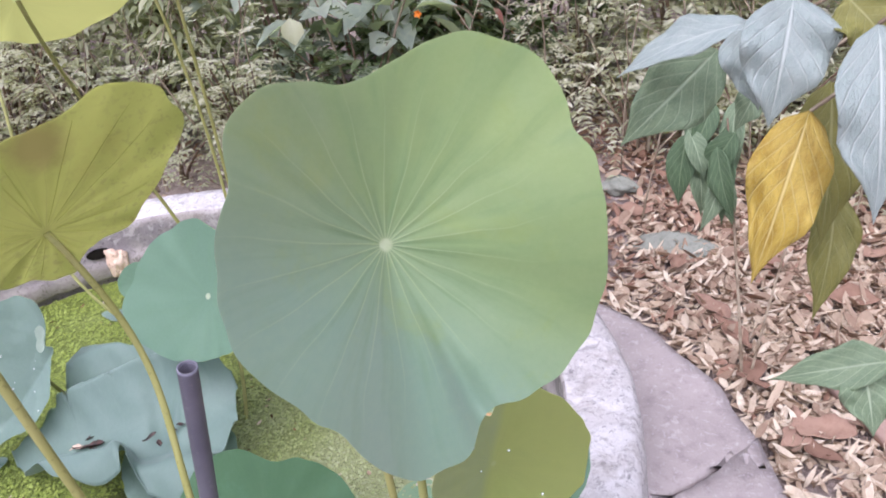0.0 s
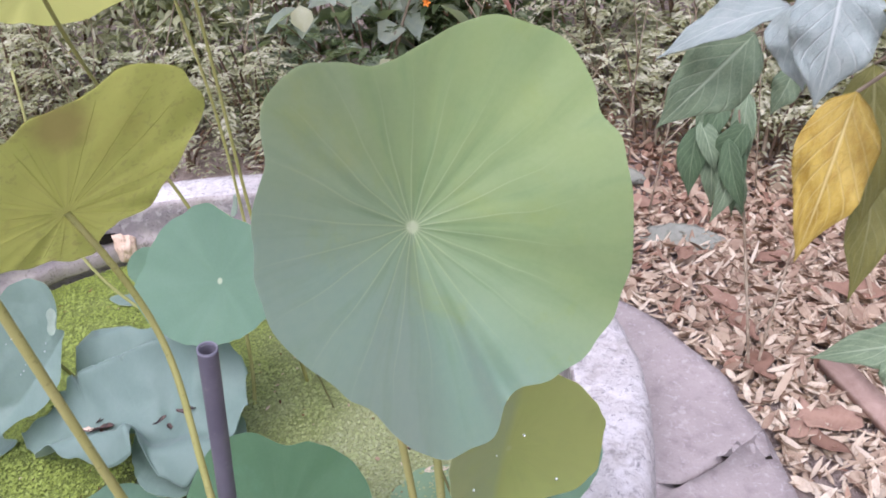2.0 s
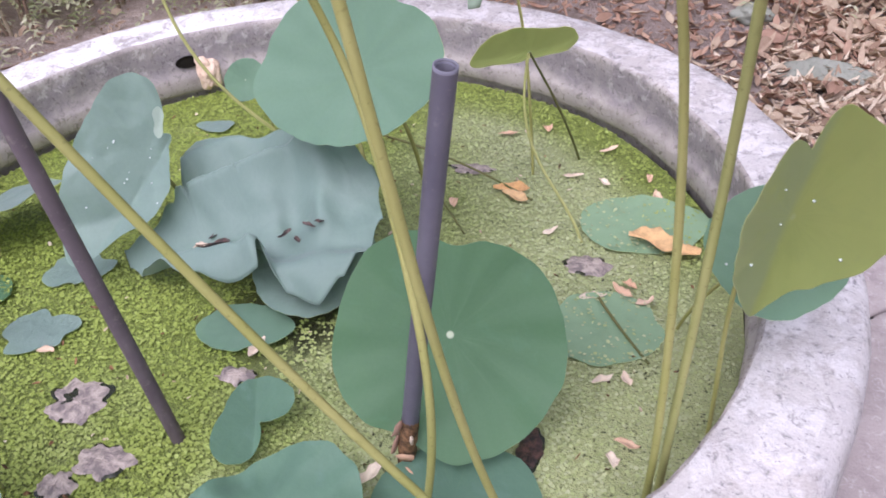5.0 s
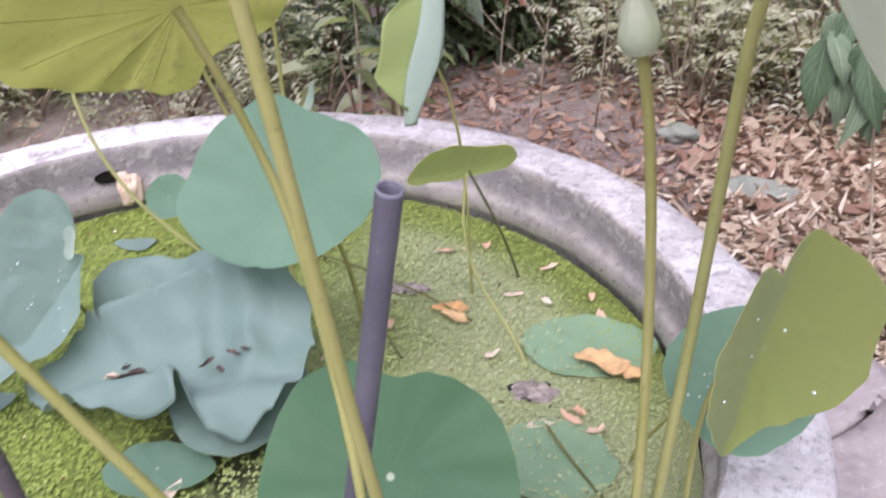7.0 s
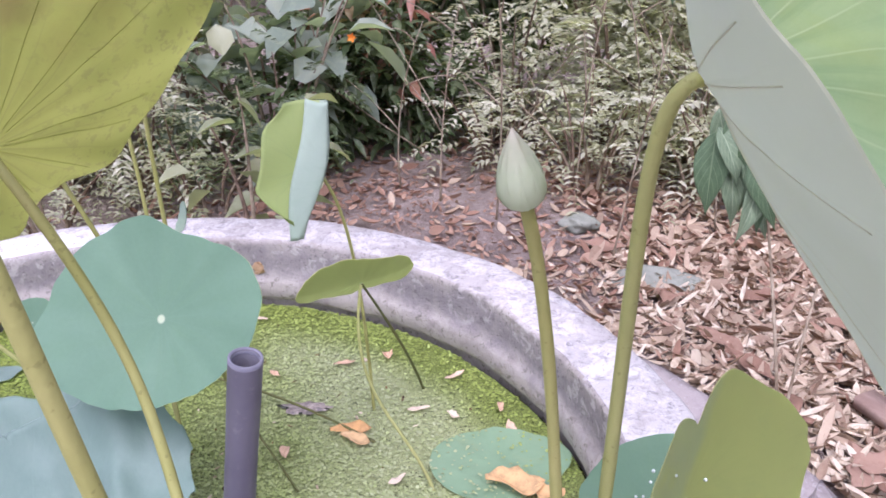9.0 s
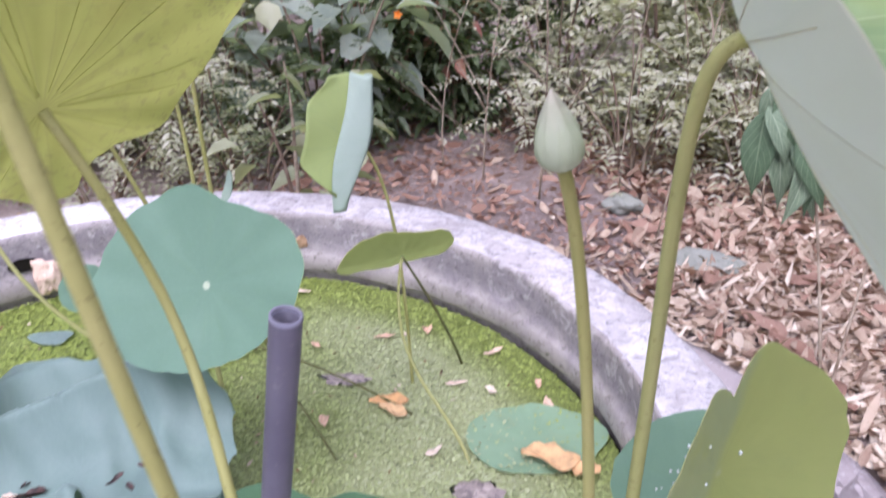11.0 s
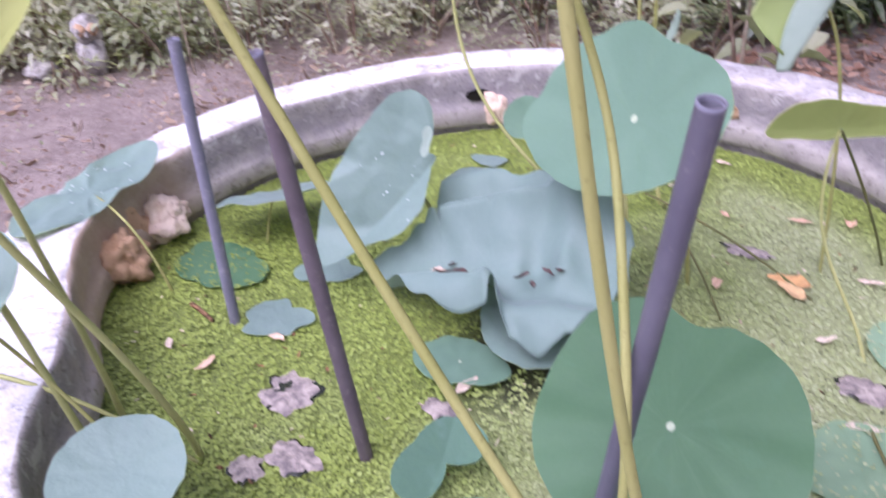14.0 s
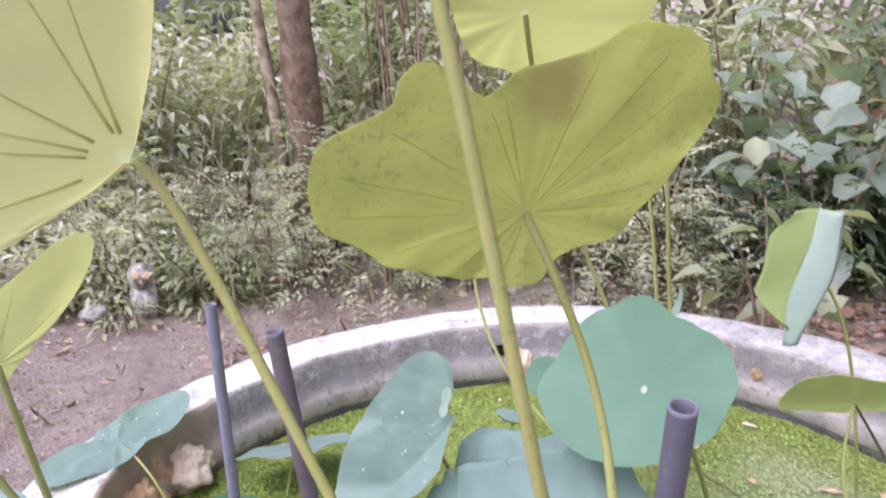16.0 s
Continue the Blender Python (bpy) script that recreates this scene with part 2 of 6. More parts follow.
def concrete(name, base, light, dark, stain, white=0.0, damp=""):
    k = Mat(name, 0.92, 0.15).world_co()
    big, mid, fine = k.noise(5, 5, 0.6, 0.3), k.noise(24, 5, 0.7), k.noise(170, 4, 0.75)
    c = k.mix(k.span(big, 0.35, 0.65), base, light)
    c = k.mix(k.span(mid, 0.5, 0.72, 0, 0.75), c, dark)
    c = k.mix(k.span(k.noise(60, 4, 0.7, 0.8), 0.56, 0.64, 0, 0.7), c, stain)
    if white:
        c = k.mix(k.span(k.noise(17, 6, 0.75, 0.5), 0.52 - 0.1 * white, 0.56, 0, white), c, "efecee")
        east = k.n.new("ShaderNodeSeparateXYZ")
        k.l.new(k.co, east.inputs[0])
        c = k.mix(k.math("MULTIPLY", k.span(k.noise(12, 6, 0.75, 0.5), 0.40, 0.50), k.math("MAXIMUM", k.span(east.outputs[0], -0.35, -0.8, 0.0, 0.8), k.math("MULTIPLY", k.span(east.outputs[0], 0.15, 0.4, 0.0, 0.35), k.span(east.outputs[1], 1.95, 1.6)))), c, "f0eeee")
        c = k.mix(k.span(k.noise(75, 4, 0.75, 0.6), 0.60, 0.66, 0, 0.75), c, "757175")
        c = k.mix(k.span(k.noise(34, 6, 0.8, 0.7), 0.54, 0.62, 0, 0.6), c, "837d7c")
    if damp:
        sep = k.n.new("ShaderNodeSeparateXYZ")
        k.l.new(k.co, sep.inputs[0])
        level = k.math("ADD", sep.outputs[2], k.math("MULTIPLY", k.math("SUBTRACT", k.noise(7, 5, 0.7, 0.4), 0.5), 0.12))
        band = k.math("MULTIPLY", k.span(level, 0.055, 0.09), k.span(level, 0.165, 0.13))
        c = k.mix(k.math("MULTIPLY", band, k.span(k.noise(30, 5, 0.75), 0.3, 0.55, 0.35, 0.85)), c, damp)
        pits = k.math("MULTIPLY", k.span(k.noise(95, 4, 0.75, 0.8), 0.57, 0.63), k.span(level, 0.06, 0.10))
        c = k.mix(k.math("MULTIPLY", pits, 0.7), c, "5c565a")
        c = k.mix(k.math("MULTIPLY", k.span(k.noise(28, 5, 0.7, 0.6), 0.54, 0.60), k.span(level, 0.08, 0.12, 0.0, 0.6)), c, "cfc9c8")
        brown = k.math("MULTIPLY", k.span(k.math("ADD", sep.outputs[0], k.math("MULTIPLY", k.math("SUBTRACT", k.noise(9, 4, 0.7), 0.5), 0.2)), -0.72, -0.92), k.span(sep.outputs[1], 1.36, 1.24))
        c = k.mix(k.math("MULTIPLY", brown, 0.8), c, k.mix(k.noise(22, 5, 0.75), "987a62", "ccb69c"))
    c = k.mix(k.math("MULTIPLY", fine, 0.35), c, dark)
    k.color(c)
    k.bump(k.math("ADD", k.math("MULTIPLY", fine, 0.5), mid), 0.7, 0.006)
    return k.m


RIM = concrete("whitewashed_concrete", "aca5a2", "c0b9b5", "8e8888", "7c7879", 0.42)
WALL_IN = concrete("weathered_concrete", "aaa29d", "beb6b0", "857d7b", "6c6a5e", damp="8b858a")
APRON = concrete("grey_cement", "a49a98", "b3a9a6", "8a807f", "c4bcbc")
MOSSY = concrete("mossy_stone", "8d8f84", "9c9d92", "74766c", "666a5e")
RUBBLE_PALE = concrete("pale_brick", "e6cdb8", "f0ddcc", "c8a890", "a88670")
RUBBLE = concrete("broken_brick", "b89878", "ceae90", "92704f", "745844")

def weed_zone(k):
    """0 where the duckweed is thick and vivid (one side, and along the far wall), 1 where it is thin and dusty."""
    sep = k.n.new("ShaderNodeSeparateXYZ")
    k.l.new(k.co, sep.inputs[0])
    x, y = k.math("ADD", sep.outputs[0], 0.325), k.math("SUBTRACT", sep.outputs[1], 1.37)
    rad = k.math("SQRT", k.math("ADD", k.math("MULTIPLY", x, x), k.math("MULTIPLY", y, y)))
    soft = k.math("MULTIPLY", k.math("SUBTRACT", k.noise(3.5, 4, 0.55, 0.5), 0.5), 1.3)
    zone = k.math("ADD", k.span(x, -0.03, 0.36), soft)
    return k.math("MULTIPLY", k.span(zone, 0.1, 0.9), k.math("SUBTRACT", 1.0, k.math("MULTIPLY", (k.span(k.math("ADD", rad, k.math("MULTIPLY", soft, 0.12)), 0.66, 0.75)), k.span(y, 0.0, 0.25, 0.0, 0.92))))


# duckweed film on dark water, with the crumpled leaf's shadow coloured in
k = Mat("duckweed_water", 0.45, 0.4).world_co()
cell = k.voronoi(330)
big = k.noise(2.3, 4, 0.55, 0.5)
weed = k.mix(weed_zone(k), "78853e", "a6ab80")
weed = k.mix(k.math("MULTIPLY", k.voronoi(330, "Color"), 0.30), weed, "92a648")
weed = k.mix(k.math("MULTIPLY", k.span(cell, 0.35, 0.75, 0, 0.6), k.span(weed_zone(k), 0.2, 0.9, 1.0, 0.25)), weed, "434d1c")
gaps_and_shade = k.math("MULTIPLY", k.span(k.noise(150, 2, 0.6), 0.60, 0.66), k.span(big, 0.62, 0.40))
gaps_and_shade = k.math("MAXIMUM", gaps_and_shade, k.span(k.noise(48, 4, 0.7, 0.4), 0.68, 0.72))
# dark blotch round this point: the crumpled leaf's shadow, put into the film colour
sep = k.n.new("ShaderNodeSeparateXYZ")
k.l.new(k.co, sep.inputs[0])
dx, dy = k.math("ADD", sep.outputs[0], 0.27), k.math("SUBTRACT", sep.outputs[1], 1.25)
middle = k.math("SQRT", k.math("ADD", k.math("MULTIPLY", dx, dx), k.math("MULTIPLY", dy, dy)))
gaps_and_shade = k.math("MAXIMUM", gaps_and_shade, k.math("MULTIPLY", k.span(middle, 0.17, 0.07), k.span(k.noise(20, 4, 0.65, 0.6), 0.36, 0.48)))
k.color(k.mix(gaps_and_shade, weed, "2c3018"))
k.bump(cell, 0.5, -0.004)
WATER = k.m


def weed_material(name, a, b, c3):
    k = Mat(name, 0.5, 0.4)
    k.world_co()
    c = k.mix(weed_zone(k), a, b)
    k.color(k.mix(k.math("MULTIPLY", k.island(), 0.5), c, c3))
    return k.m


WEED = weed_material("duckweed_fronds", "8e9c48", "b0b58e", "96a854")

k = Mat("bare_earth", 0.95, 0.1).world_co()
c = k.mix(k.span(k.noise(1.3, 4, 0.6, 0.4), 0.35, 0.65), "a0908a", "b6a69e")
c = k.mix(k.span(k.noise(9, 5, 0.7), 0.45, 0.7, 0, 0.7), c, "83746c")
c = k.mix(k.span(k.noise(42, 4, 0.75), 0.5, 0.7, 0, 0.6), c, "cdbeb6")
c = k.mix(k.span(k.noise(130, 3, 0.8), 0.55, 0.7, 0, 0.5), c, "54443e")
k.color(c).bump(k.math("ADD", k.noise(30, 5, 0.75), k.noise(120, 4, 0.8)), 0.9, 0.02)
EARTH = k.m

k = Mat("grey_pvc", 0.5, 0.4)
c = k.mix(k.span(k.noise(12, 4, 0.6), 0.35, 0.7), "5f5c68", "6c6974")
k.color(k.mix(k.span(k.noise(70, 4, 0.8), 0.6, 0.75, 0, 0.4), c, "8a8688")).bump(k.noise(180, 2), 0.1, 0.001)
PVC = k.m
k = Mat("faded_grey_pvc", 0.6, 0.35)
c = k.mix(k.span(k.noise(14, 4, 0.6), 0.35, 0.7), "74727f", "868493")
k.color(k.mix(k.span(k.noise(55, 4, 0.8), 0.55, 0.7, 0, 0.6), c, "a4a0a8")).bump(k.noise(150, 2), 0.15, 0.001)
PVC_FADED = k.m
k = Mat("aged_brown_pvc", 0.6, 0.35)
c = k.mix(k.span(k.noise(9, 4, 0.6), 0.35, 0.7), "5d5358", "70666a")
k.color(k.mix(k.span(k.noise(60, 4, 0.8), 0.58, 0.7, 0, 0.5), c, "8f8882")).bump(k.noise(150, 2), 0.15, 0.001)
PVC_OLD = k.m
k = Mat("muddy_crust", 0.85, 0.2)
k.color(k.mix(k.span(k.noise(60, 4, 0.75), 0.4, 0.62), "4a3c30", "a07a58")).bump(k.noise(120, 4, 0.8), 0.9, 0.006)
CRUST = k.m
k = Mat("wet_leaf_scraps", 0.35, 0.5)
k.color(k.mix(k.span(k.noise(90, 4, 0.75), 0.4, 0.62), "221c18", "5c4036")).bump(k.noise(150, 3), 0.6, 0.003)
WET = k.m
k = Mat("hole_shade", 0.9, 0.1)
k.color(k.mix(k.noise(40), "1c1a18", "2a2622"))
HOLE_SHADE = k.m
k = Mat("open_water", 0.1, 0.5)
k.color(k.mix(k.noise(30), "1e2014", "2c3018"))
OPEN_WATER = k.m
k = Mat("scum", 0.4, 0.4).world_co()
k.color(k.mix(k.span(k.noise(45, 5, 0.7, 0.5), 0.4, 0.6), "746a68", "b4a69c")).bump(k.noise(80, 4), 0.5, 0.004)
SCUM = k.m


def dry_leaf(name, a, b, c3, through=0.15, per="island"):
    k = Mat(name, 0.8, 0.15)
    rnd = k.island() if per == "island" else k.random()
    c = k.ramp(rnd, [(0.0, a), (0.35, b), (0.7, c3), (1.0, a)])
    c = k.mix(k.span(k.noise(45, 4, 0.7), 0.45, 0.7, 0, 0.4), c, "7a5c4c")
    k.color(c).bump(k.noise(90, 4, 0.7), 0.5, 0.003)
    k.thin(through, "e8c8a0")
    return k.m


LITTER = dry_leaf("leaf_litter", "a8937f", "c6b49e", "8f7866")
LITTER_PALE = dry_leaf("pale_dry_petals", "cfc0aa", "e2d6c2", "b09c86")
LITTER_RED = dry_leaf("brown_leaf_litter", "9c7c6a", "b0937f", "856757")
PETAL = dry_leaf("floating_petal", "e0ccb6", "eaddca", "dcb496", per="object")
ORANGE_LEAF = dry_leaf("orange_dead_leaf", "e6c08c", "eccca0", "e0b078", per="object")
BROWN_LEAF = dry_leaf("brown_dead_leaf", "9c7e6c", "ac8e7c", "8a6c5c", per="object")


def foliage(name, a, b, c3, gloss=0.4, through=0.5):
    k = Mat(name, gloss, 0.5)
    c = k.ramp(k.island(), [(0.0, a), (0.4, b), (0.75, c3), (1.0, a)])
    c = k.mix(k.span(k.noise(30, 3, 0.6), 0.45, 0.7, 0, 0.35), c, "c8ccb0")
    k.color(c)
    k.thin(through, "e8f0b0")
    return k.m


BUSH_DUSTY = foliage("dusty_shrub_leaves", "d4d0bc", "e2dfd0", "acae92")
BUSH_GREEN = foliage("green_shrub_leaves", "9aa280", "aeb292", "c0c0a0")
# leaf colour lowered to carry the tree shade over the middle shrubs
BUSH_SHADED = foliage("shaded_shrub_leaves", "465636", "566844", "74845c")
BUSH_FERN = foliage("feathery_leaves", "babca4", "d0ceb8", "a2a88e")
BUSH_RED = foliage("reddish_leaves", "a06a5e", "b4806a", "a8a078")
BUSH_BROAD = foliage("broad_grey_leaves", "a2ad9f", "b2bcae", "8f9c8e")
k = Mat("bark", 0.9, 0.1)
k.color(k.mix(k.span(k.noise(14, 5, 0.7, 0.6), 0.35, 0.65), "6a5446", "9a8674")).bump(k.noise(40, 5, 0.75), 0.9, 0.02)
BARK = k.m
k = Mat("twig", 0.85, 0.1)
k.color(k.mix(k.span(k.noise(20, 3), 0.4, 0.6), "7a6a58", "a59884"))
TWIG = k.m


def broad_leaf(name, a, b, vein, through=0.3):
    """Drooping garden leaf with pale midrib and side veins; UV x runs across, y along."""
    k = Mat(name, 0.5, 0.4)
    uv = k.n.new("ShaderNodeUVMap").outputs[0]
    sep = k.n.new("ShaderNodeSeparateXYZ")
    k.l.new(uv, sep.inputs[0])
    ax = k.math("ABSOLUTE", k.math("SUBTRACT", sep.outputs[0], 0.5))
    rib = k.span(ax, 0.012, 0.035, 1, 0)
    side = k.math("ABSOLUTE", k.math("SUBTRACT", k.math("FRACT", k.math("SUBTRACT", k.math("MULTIPLY", sep.outputs[1], 7), k.math("MULTIPLY", ax, 5))), 0.5))
    sv = k.math("MULTIPLY", k.span(side, 0.02, 0.09, 1, 0), 0.7)
    net = k.math("MULTIPLY", k.span(k.voronoi(26, "Distance", "DISTANCE_TO_EDGE", co=uv), 0.0, 0.09, 1, 0), 0.35)
    c = k.mix(k.span(k.noise(5, 4, 0.6, 0.4, co=uv), 0.35, 0.65), a, b)
    v = k.math("MAXIMUM", k.math("MAXIMUM", rib, sv), net)
    k.color(k.mix(k.math("MULTIPLY", v, 0.75), c, vein))
    k.bump(k.math("SUBTRACT", 1.0, v), 0.5, 0.004)
    k.thin(through, "f4f6cc")
    return k.m


CHILI_GREY = broad_leaf("grey_green_garden_leaf", "9fada8", "b2beb9", "ccd4cf")
CHILI_GREEN = broad_leaf("green_garden_leaf", "74896a", "889b7a", "b6c4a6")
CHILI_YELLOW = broad_leaf("yellow_garden_leaf", "a88a30", "d2b858", "dccb88")
CHILI_OLIVE = broad_leaf("olive_garden_leaf", "868648", "989450", "b0ac74")
CHILI_DARK = broad_leaf("dark_garden_leaf", "52684a", "607856", "879a78")
k = Mat("lotus_bud_skin", 0.5, 0.35)
uv = k.n.new("ShaderNodeUVMap").outputs[0]
sep = k.n.new("ShaderNodeSeparateXYZ")
k.l.new(uv, sep.inputs[0])
streak = k.noise(60, 3, 0.6, co=k.n.new("ShaderNodeTexCoord").outputs["Object"])
c = k.mix(k.span(sep.outputs[1], 0.5, 1.0), "c8d2b4", "d8cec2")
k.color(k.mix(k.span(streak, 0.4, 0.7, 0, 0.35), c, "aebf96")).thin(0.2, "e8e8c0")
BUD = k.m
k = Mat("pale_stone", 0.9, 0.1)
k.color(k.mix(k.span(k.noise(22, 4, 0.7), 0.4, 0.62), "c4bfba", "7d7672")).bump(k.noise(60, 4), 0.5, 0.006)
STONE = k.m
k = Mat("old_wood", 0.85, 0.15)
k.color(k.mix(k.span(k.noise(18, 5, 0.7, 1.0), 0.35, 0.65), "a58a7e", "b99f92")).bump(k.noise(70, 4, 0.7), 0.5, 0.004)
WOOD = k.m
k = Mat("orange_flower", 0.6, 0.2)
k.color(k.mix(k.noise(20), "e8862c", "f0a040")).thin(0.3, "ffd0a0")
FLOWER = k.m

# ---- mesh helpers ----
def part(name, bm, material, parent=None, label="", smooth=True):
    """Links a bmesh, given in world metres, as one mesh object under its parent."""
    me = bpy.data.meshes.new(name)
    at = parent.matrix_world.translation.copy() if parent else Vector()
    if parent:
        bmesh.ops.translate(bm, verts=bm.verts, vec=-at)
    bm.to_mesh(me)
    bm.free()
    return dress(name, me, material, parent, label, smooth, at)


def dress(name, me, material, parent=None, label="", smooth=True, at=None):
    for m in (material if isinstance(material, (list, tuple)) else [material]):
        me.materials.append(m)
    if smooth:
        me.polygons.foreach_set("use_smooth", [True] * len(me.polygons))
    ob = new(name, me)
    if parent:
        ob.parent = parent
        ob.matrix_world = Matrix.Translation(at if at is not None else parent.matrix_world.translation)
    if label:
        tagged(ob, label)
    return ob


def raw(name, verts, faces, material, parent=None, label="", smooth=False, origin=(0, 0, 0)):
    """A mesh straight from arrays, in world metres."""
    me = bpy.data.meshes.new(name)
    at = parent.matrix_world.translation.copy() if parent else Vector(origin)
    me.from_pydata((np.asarray(verts) - np.array(at)).tolist(), [], np.asarray(faces).tolist() if not isinstance(faces, list) else faces)
    ob = dress(name, me, material, parent, label, smooth, at)
    if not parent:
        ob.location = at
    return ob


def thing(name, at, label, category, group="", kind=""):
    ob = new(name)
    ob.empty_display_size = 0.05
    ob.matrix_world = Matrix.Translation(at)
    bpy.context.view_layer.update()
    return tagged(ob, label, category, group, kind)


def bezier(ctrl, n=28):
    c = np.array(ctrl, float)
    u, k = np.linspace(0, 1, n)[:, None], len(c) - 1
    return sum(math.comb(k, i) * u ** i * (1 - u) ** (k - i) * c[i] for i in range(k + 1))


def tube(points, r0, r1=None, sides=8, bm=None, wobble=0.0, cap=True, seed=0):
    """A round stem along points, tapering from r0 to r1."""
    r1 = r0 if r1 is None else r1
    bm = bm or bmesh.new()
    pts = [Vector(p) for p in points]
    rng = random.Random(seed)
    side, rings = Vector((1, 0.3, 0.1)), []
    for i, p in enumerate(pts):
        d = (pts[min(i + 1, len(pts) - 1)] - pts[max(i - 1, 0)]).normalized()
        side = (side - side.dot(d) * d).normalized()
        up, f = d.cross(side), i / max(1, len(pts) - 1)
        r = (r0 + (r1 - r0) * f) * (1 + wobble * rng.uniform(-1, 1))
        rings.append([bm.verts.new(p + r * (math.cos(a) * side + math.sin(a) * up)) for a in [2 * math.pi * j / sides for j in range(sides)]])
    for a, b in zip(rings, rings[1:]):
        for j in range(sides):
            bm.faces.new((a[j], a[(j + 1) % sides], b[(j + 1) % sides], b[j]))
    if cap:
        bm.faces.new(rings[0][::-1])
        bm.faces.new(rings[-1])
    return bm


def around(values, turn):
    """Smooth closed curve through evenly spaced values, at a turn from 0 to 1."""
    n = len(values)
    k = (turn % 1.0) * n
    i = int(k)
    f = k - i
    a, b, c, d = (values[(i + j) % n] for j in (-1, 0, 1, 2))
    return b + 0.5 * f * (c - a + f * (2 * a - 5 * b + 4 * c - d + f * (3 * (b - c) + d - a)))


def blade_mesh(centre, normal, up, radii, slopes, bend=1.5, ripple=0.0025, waves=7, thick=0.0012, rings=16, steps=112, seed=1, dip=0.0, rolls=(0.0,), form=None, crumple=0.0, ribs=0.0):
    """A lotus blade as a thin closed shell: outline by radii, rim raised by slopes, fine waves towards the rim."""
    n = Vector(normal).normalized()
    u = Vector(up)
    u = (u - u.dot(n) * n).normalized()
    e1, c = u.cross(n), Vector(centre)
    rng = random.Random(seed)
    ph = [rng.uniform(0, 6.28) for _ in range(4)]
    bm = bmesh.new()
    uvl = bm.loops.layers.uv.new("UVMap")
    big = max(radii)
    ripple *= min(1.0, big / 0.17) ** 1.5
    where = {}

    def layer(sink):
        grid = []
        for i in range(rings + 1):
            f, row = i / rings, []
            for j in range(steps):
                t = j / steps
                a = 2 * math.pi * t
                rad = around(radii, t) * (1 + 0.006 * math.sin(9 * a + ph[0]) + 0.004 * math.sin(23 * a + ph[1]) + 0.02 * noise.noise(Vector((math.cos(a) * 5, math.sin(a) * 5, seed))))
                flat = rad * f
                h = around(slopes, t) * flat * (flat / rad) ** (bend - 1) - dip * math.exp(-(f * 6) ** 2)
                h -= around(rolls, t) * rad * max(0.0, (f - 0.68) / 0.32) ** 2
                h += ripple * f ** 2 * (math.sin(waves * a + ph[2]) + 0.6 * math.sin((waves * 2 + 1) * a + ph[3] + 2 * f))
                if form:
                    h += form(math.cos(a) * flat, math.sin(a) * flat)
                if crumple:
                    q = Vector((math.cos(a) * flat * 14, math.sin(a) * flat * 14, seed))
                    h += crumple * min(1, f * 2) * (noise.noise(q) + 0.9 * (0.25 - abs(noise.noise(q * 1.3 + Vector((3, 1, 0))))) + 0.4 * (0.25 - abs(noise.noise(q * 2.9))))
                h += ribs * f * (1 - f) * 4 * math.cos(22 * a)
                p = c + (math.cos(a) * e1 + math.sin(a) * u) * flat + n * (h - sink)
                if i == 0 and row:
                    row.append(row[0])
                    continue
                v = bm.verts.new(p)
                where[v] = (0.5 + 0.5 * math.cos(a) * flat / big, 0.5 + 0.5 * math.sin(a) * flat / big)
                row.append(v)
            grid.append(row)
        return grid

    top, low = layer(0), layer(thick)
    def face(vs, slot):
        vs = list(dict.fromkeys(vs))
        fc = bm.faces.new(vs)
        fc.material_index = slot
        for lp in fc.loops:
            lp[uvl].uv = where[lp.vert]
    for i in range(rings):
        for j in range(steps):
            k = (j + 1) % steps
            face((top[i][j], top[i + 1][j], top[i + 1][k], top[i][k]), 0)
            face((low[i][j], low[i][k], low[i + 1][k], low[i + 1][j]), 1)
    for j in range(steps):
        k = (j + 1) % steps
        face((top[-1][j], low[-1][j], low[-1][k], top[-1][k]), 1)
    for row in (top[-1], low[-1]):
        for j in range(steps):
            e = bm.edges.get((row[j], row[(j + 1) % steps]))
            if e:
                e.smooth = False
    return bm


def lotus(label, centre, normal, radii, slopes=(0.1,), up=(0, 0, 1), top=None, under=None, stalk=None, r=0.0045, stalk_mat=None, name="lotus_leaf", veins=0, vein_r=0.0014, drops=0, **more):
    """One lotus leaf with its stalk, as a thing."""
    base = stalk[0] if stalk else centre
    ob = thing(name, base, label, "lotus leaf", "lotus leaves in the tub")
    bm = blade_mesh(centre, normal, up, list(radii), list(slopes), **more)
    rings, steps = more.get("rings", 16), more.get("steps", 112)
    bm.verts.ensure_lookup_table()
    low = 1 + rings * steps
    runs = []
    for i in range(veins):
        j = int(steps * (i + 0.35 * math.sin(i * 2.4 + 1)) / veins) % steps
        runs.append([bm.verts[low + 1 + (k - 1) * steps + j].co.copy() for k in range(2, int(rings * 0.93))])
    rg = random.Random(len(label) + drops)
    wet = [bm.verts[1 + rg.randrange(2, rings - 3) * steps + rg.randrange(steps)].co.copy() for _ in range(drops)]
    blade = part("blade", bm, [top or LOTUS_BLUE, under or LOTUS_UNDER], ob)
    for at in wet:
        bead = bmesh.new()
        bmesh.ops.create_icosphere(bead, subdivisions=2, radius=rg.uniform(.0009, .0021))
        bmesh.ops.translate(bead, verts=bead.verts, vec=at + Vector(normal).normalized() * .0006)
        part("water_drop", bead, DROP, blade, "clear bead of water")
    for run in runs:
        if (run[-1] - run[0]).length > 0.03:
            part("vein", tube(run, vein_r, 0.0003, 6), under or LOTUS_UNDER, blade)
    if stalk:
        pts = bezier(stalk, 36)
        bm = tube(pts, r, r * 0.8, 10, wobble=0.03, seed=len(label))
        part("stalk", bm, stalk_mat or STALK, ob)
    return ob


# ---- the large structure ----
TUB = Vector((-0.325, 1.37, 0))
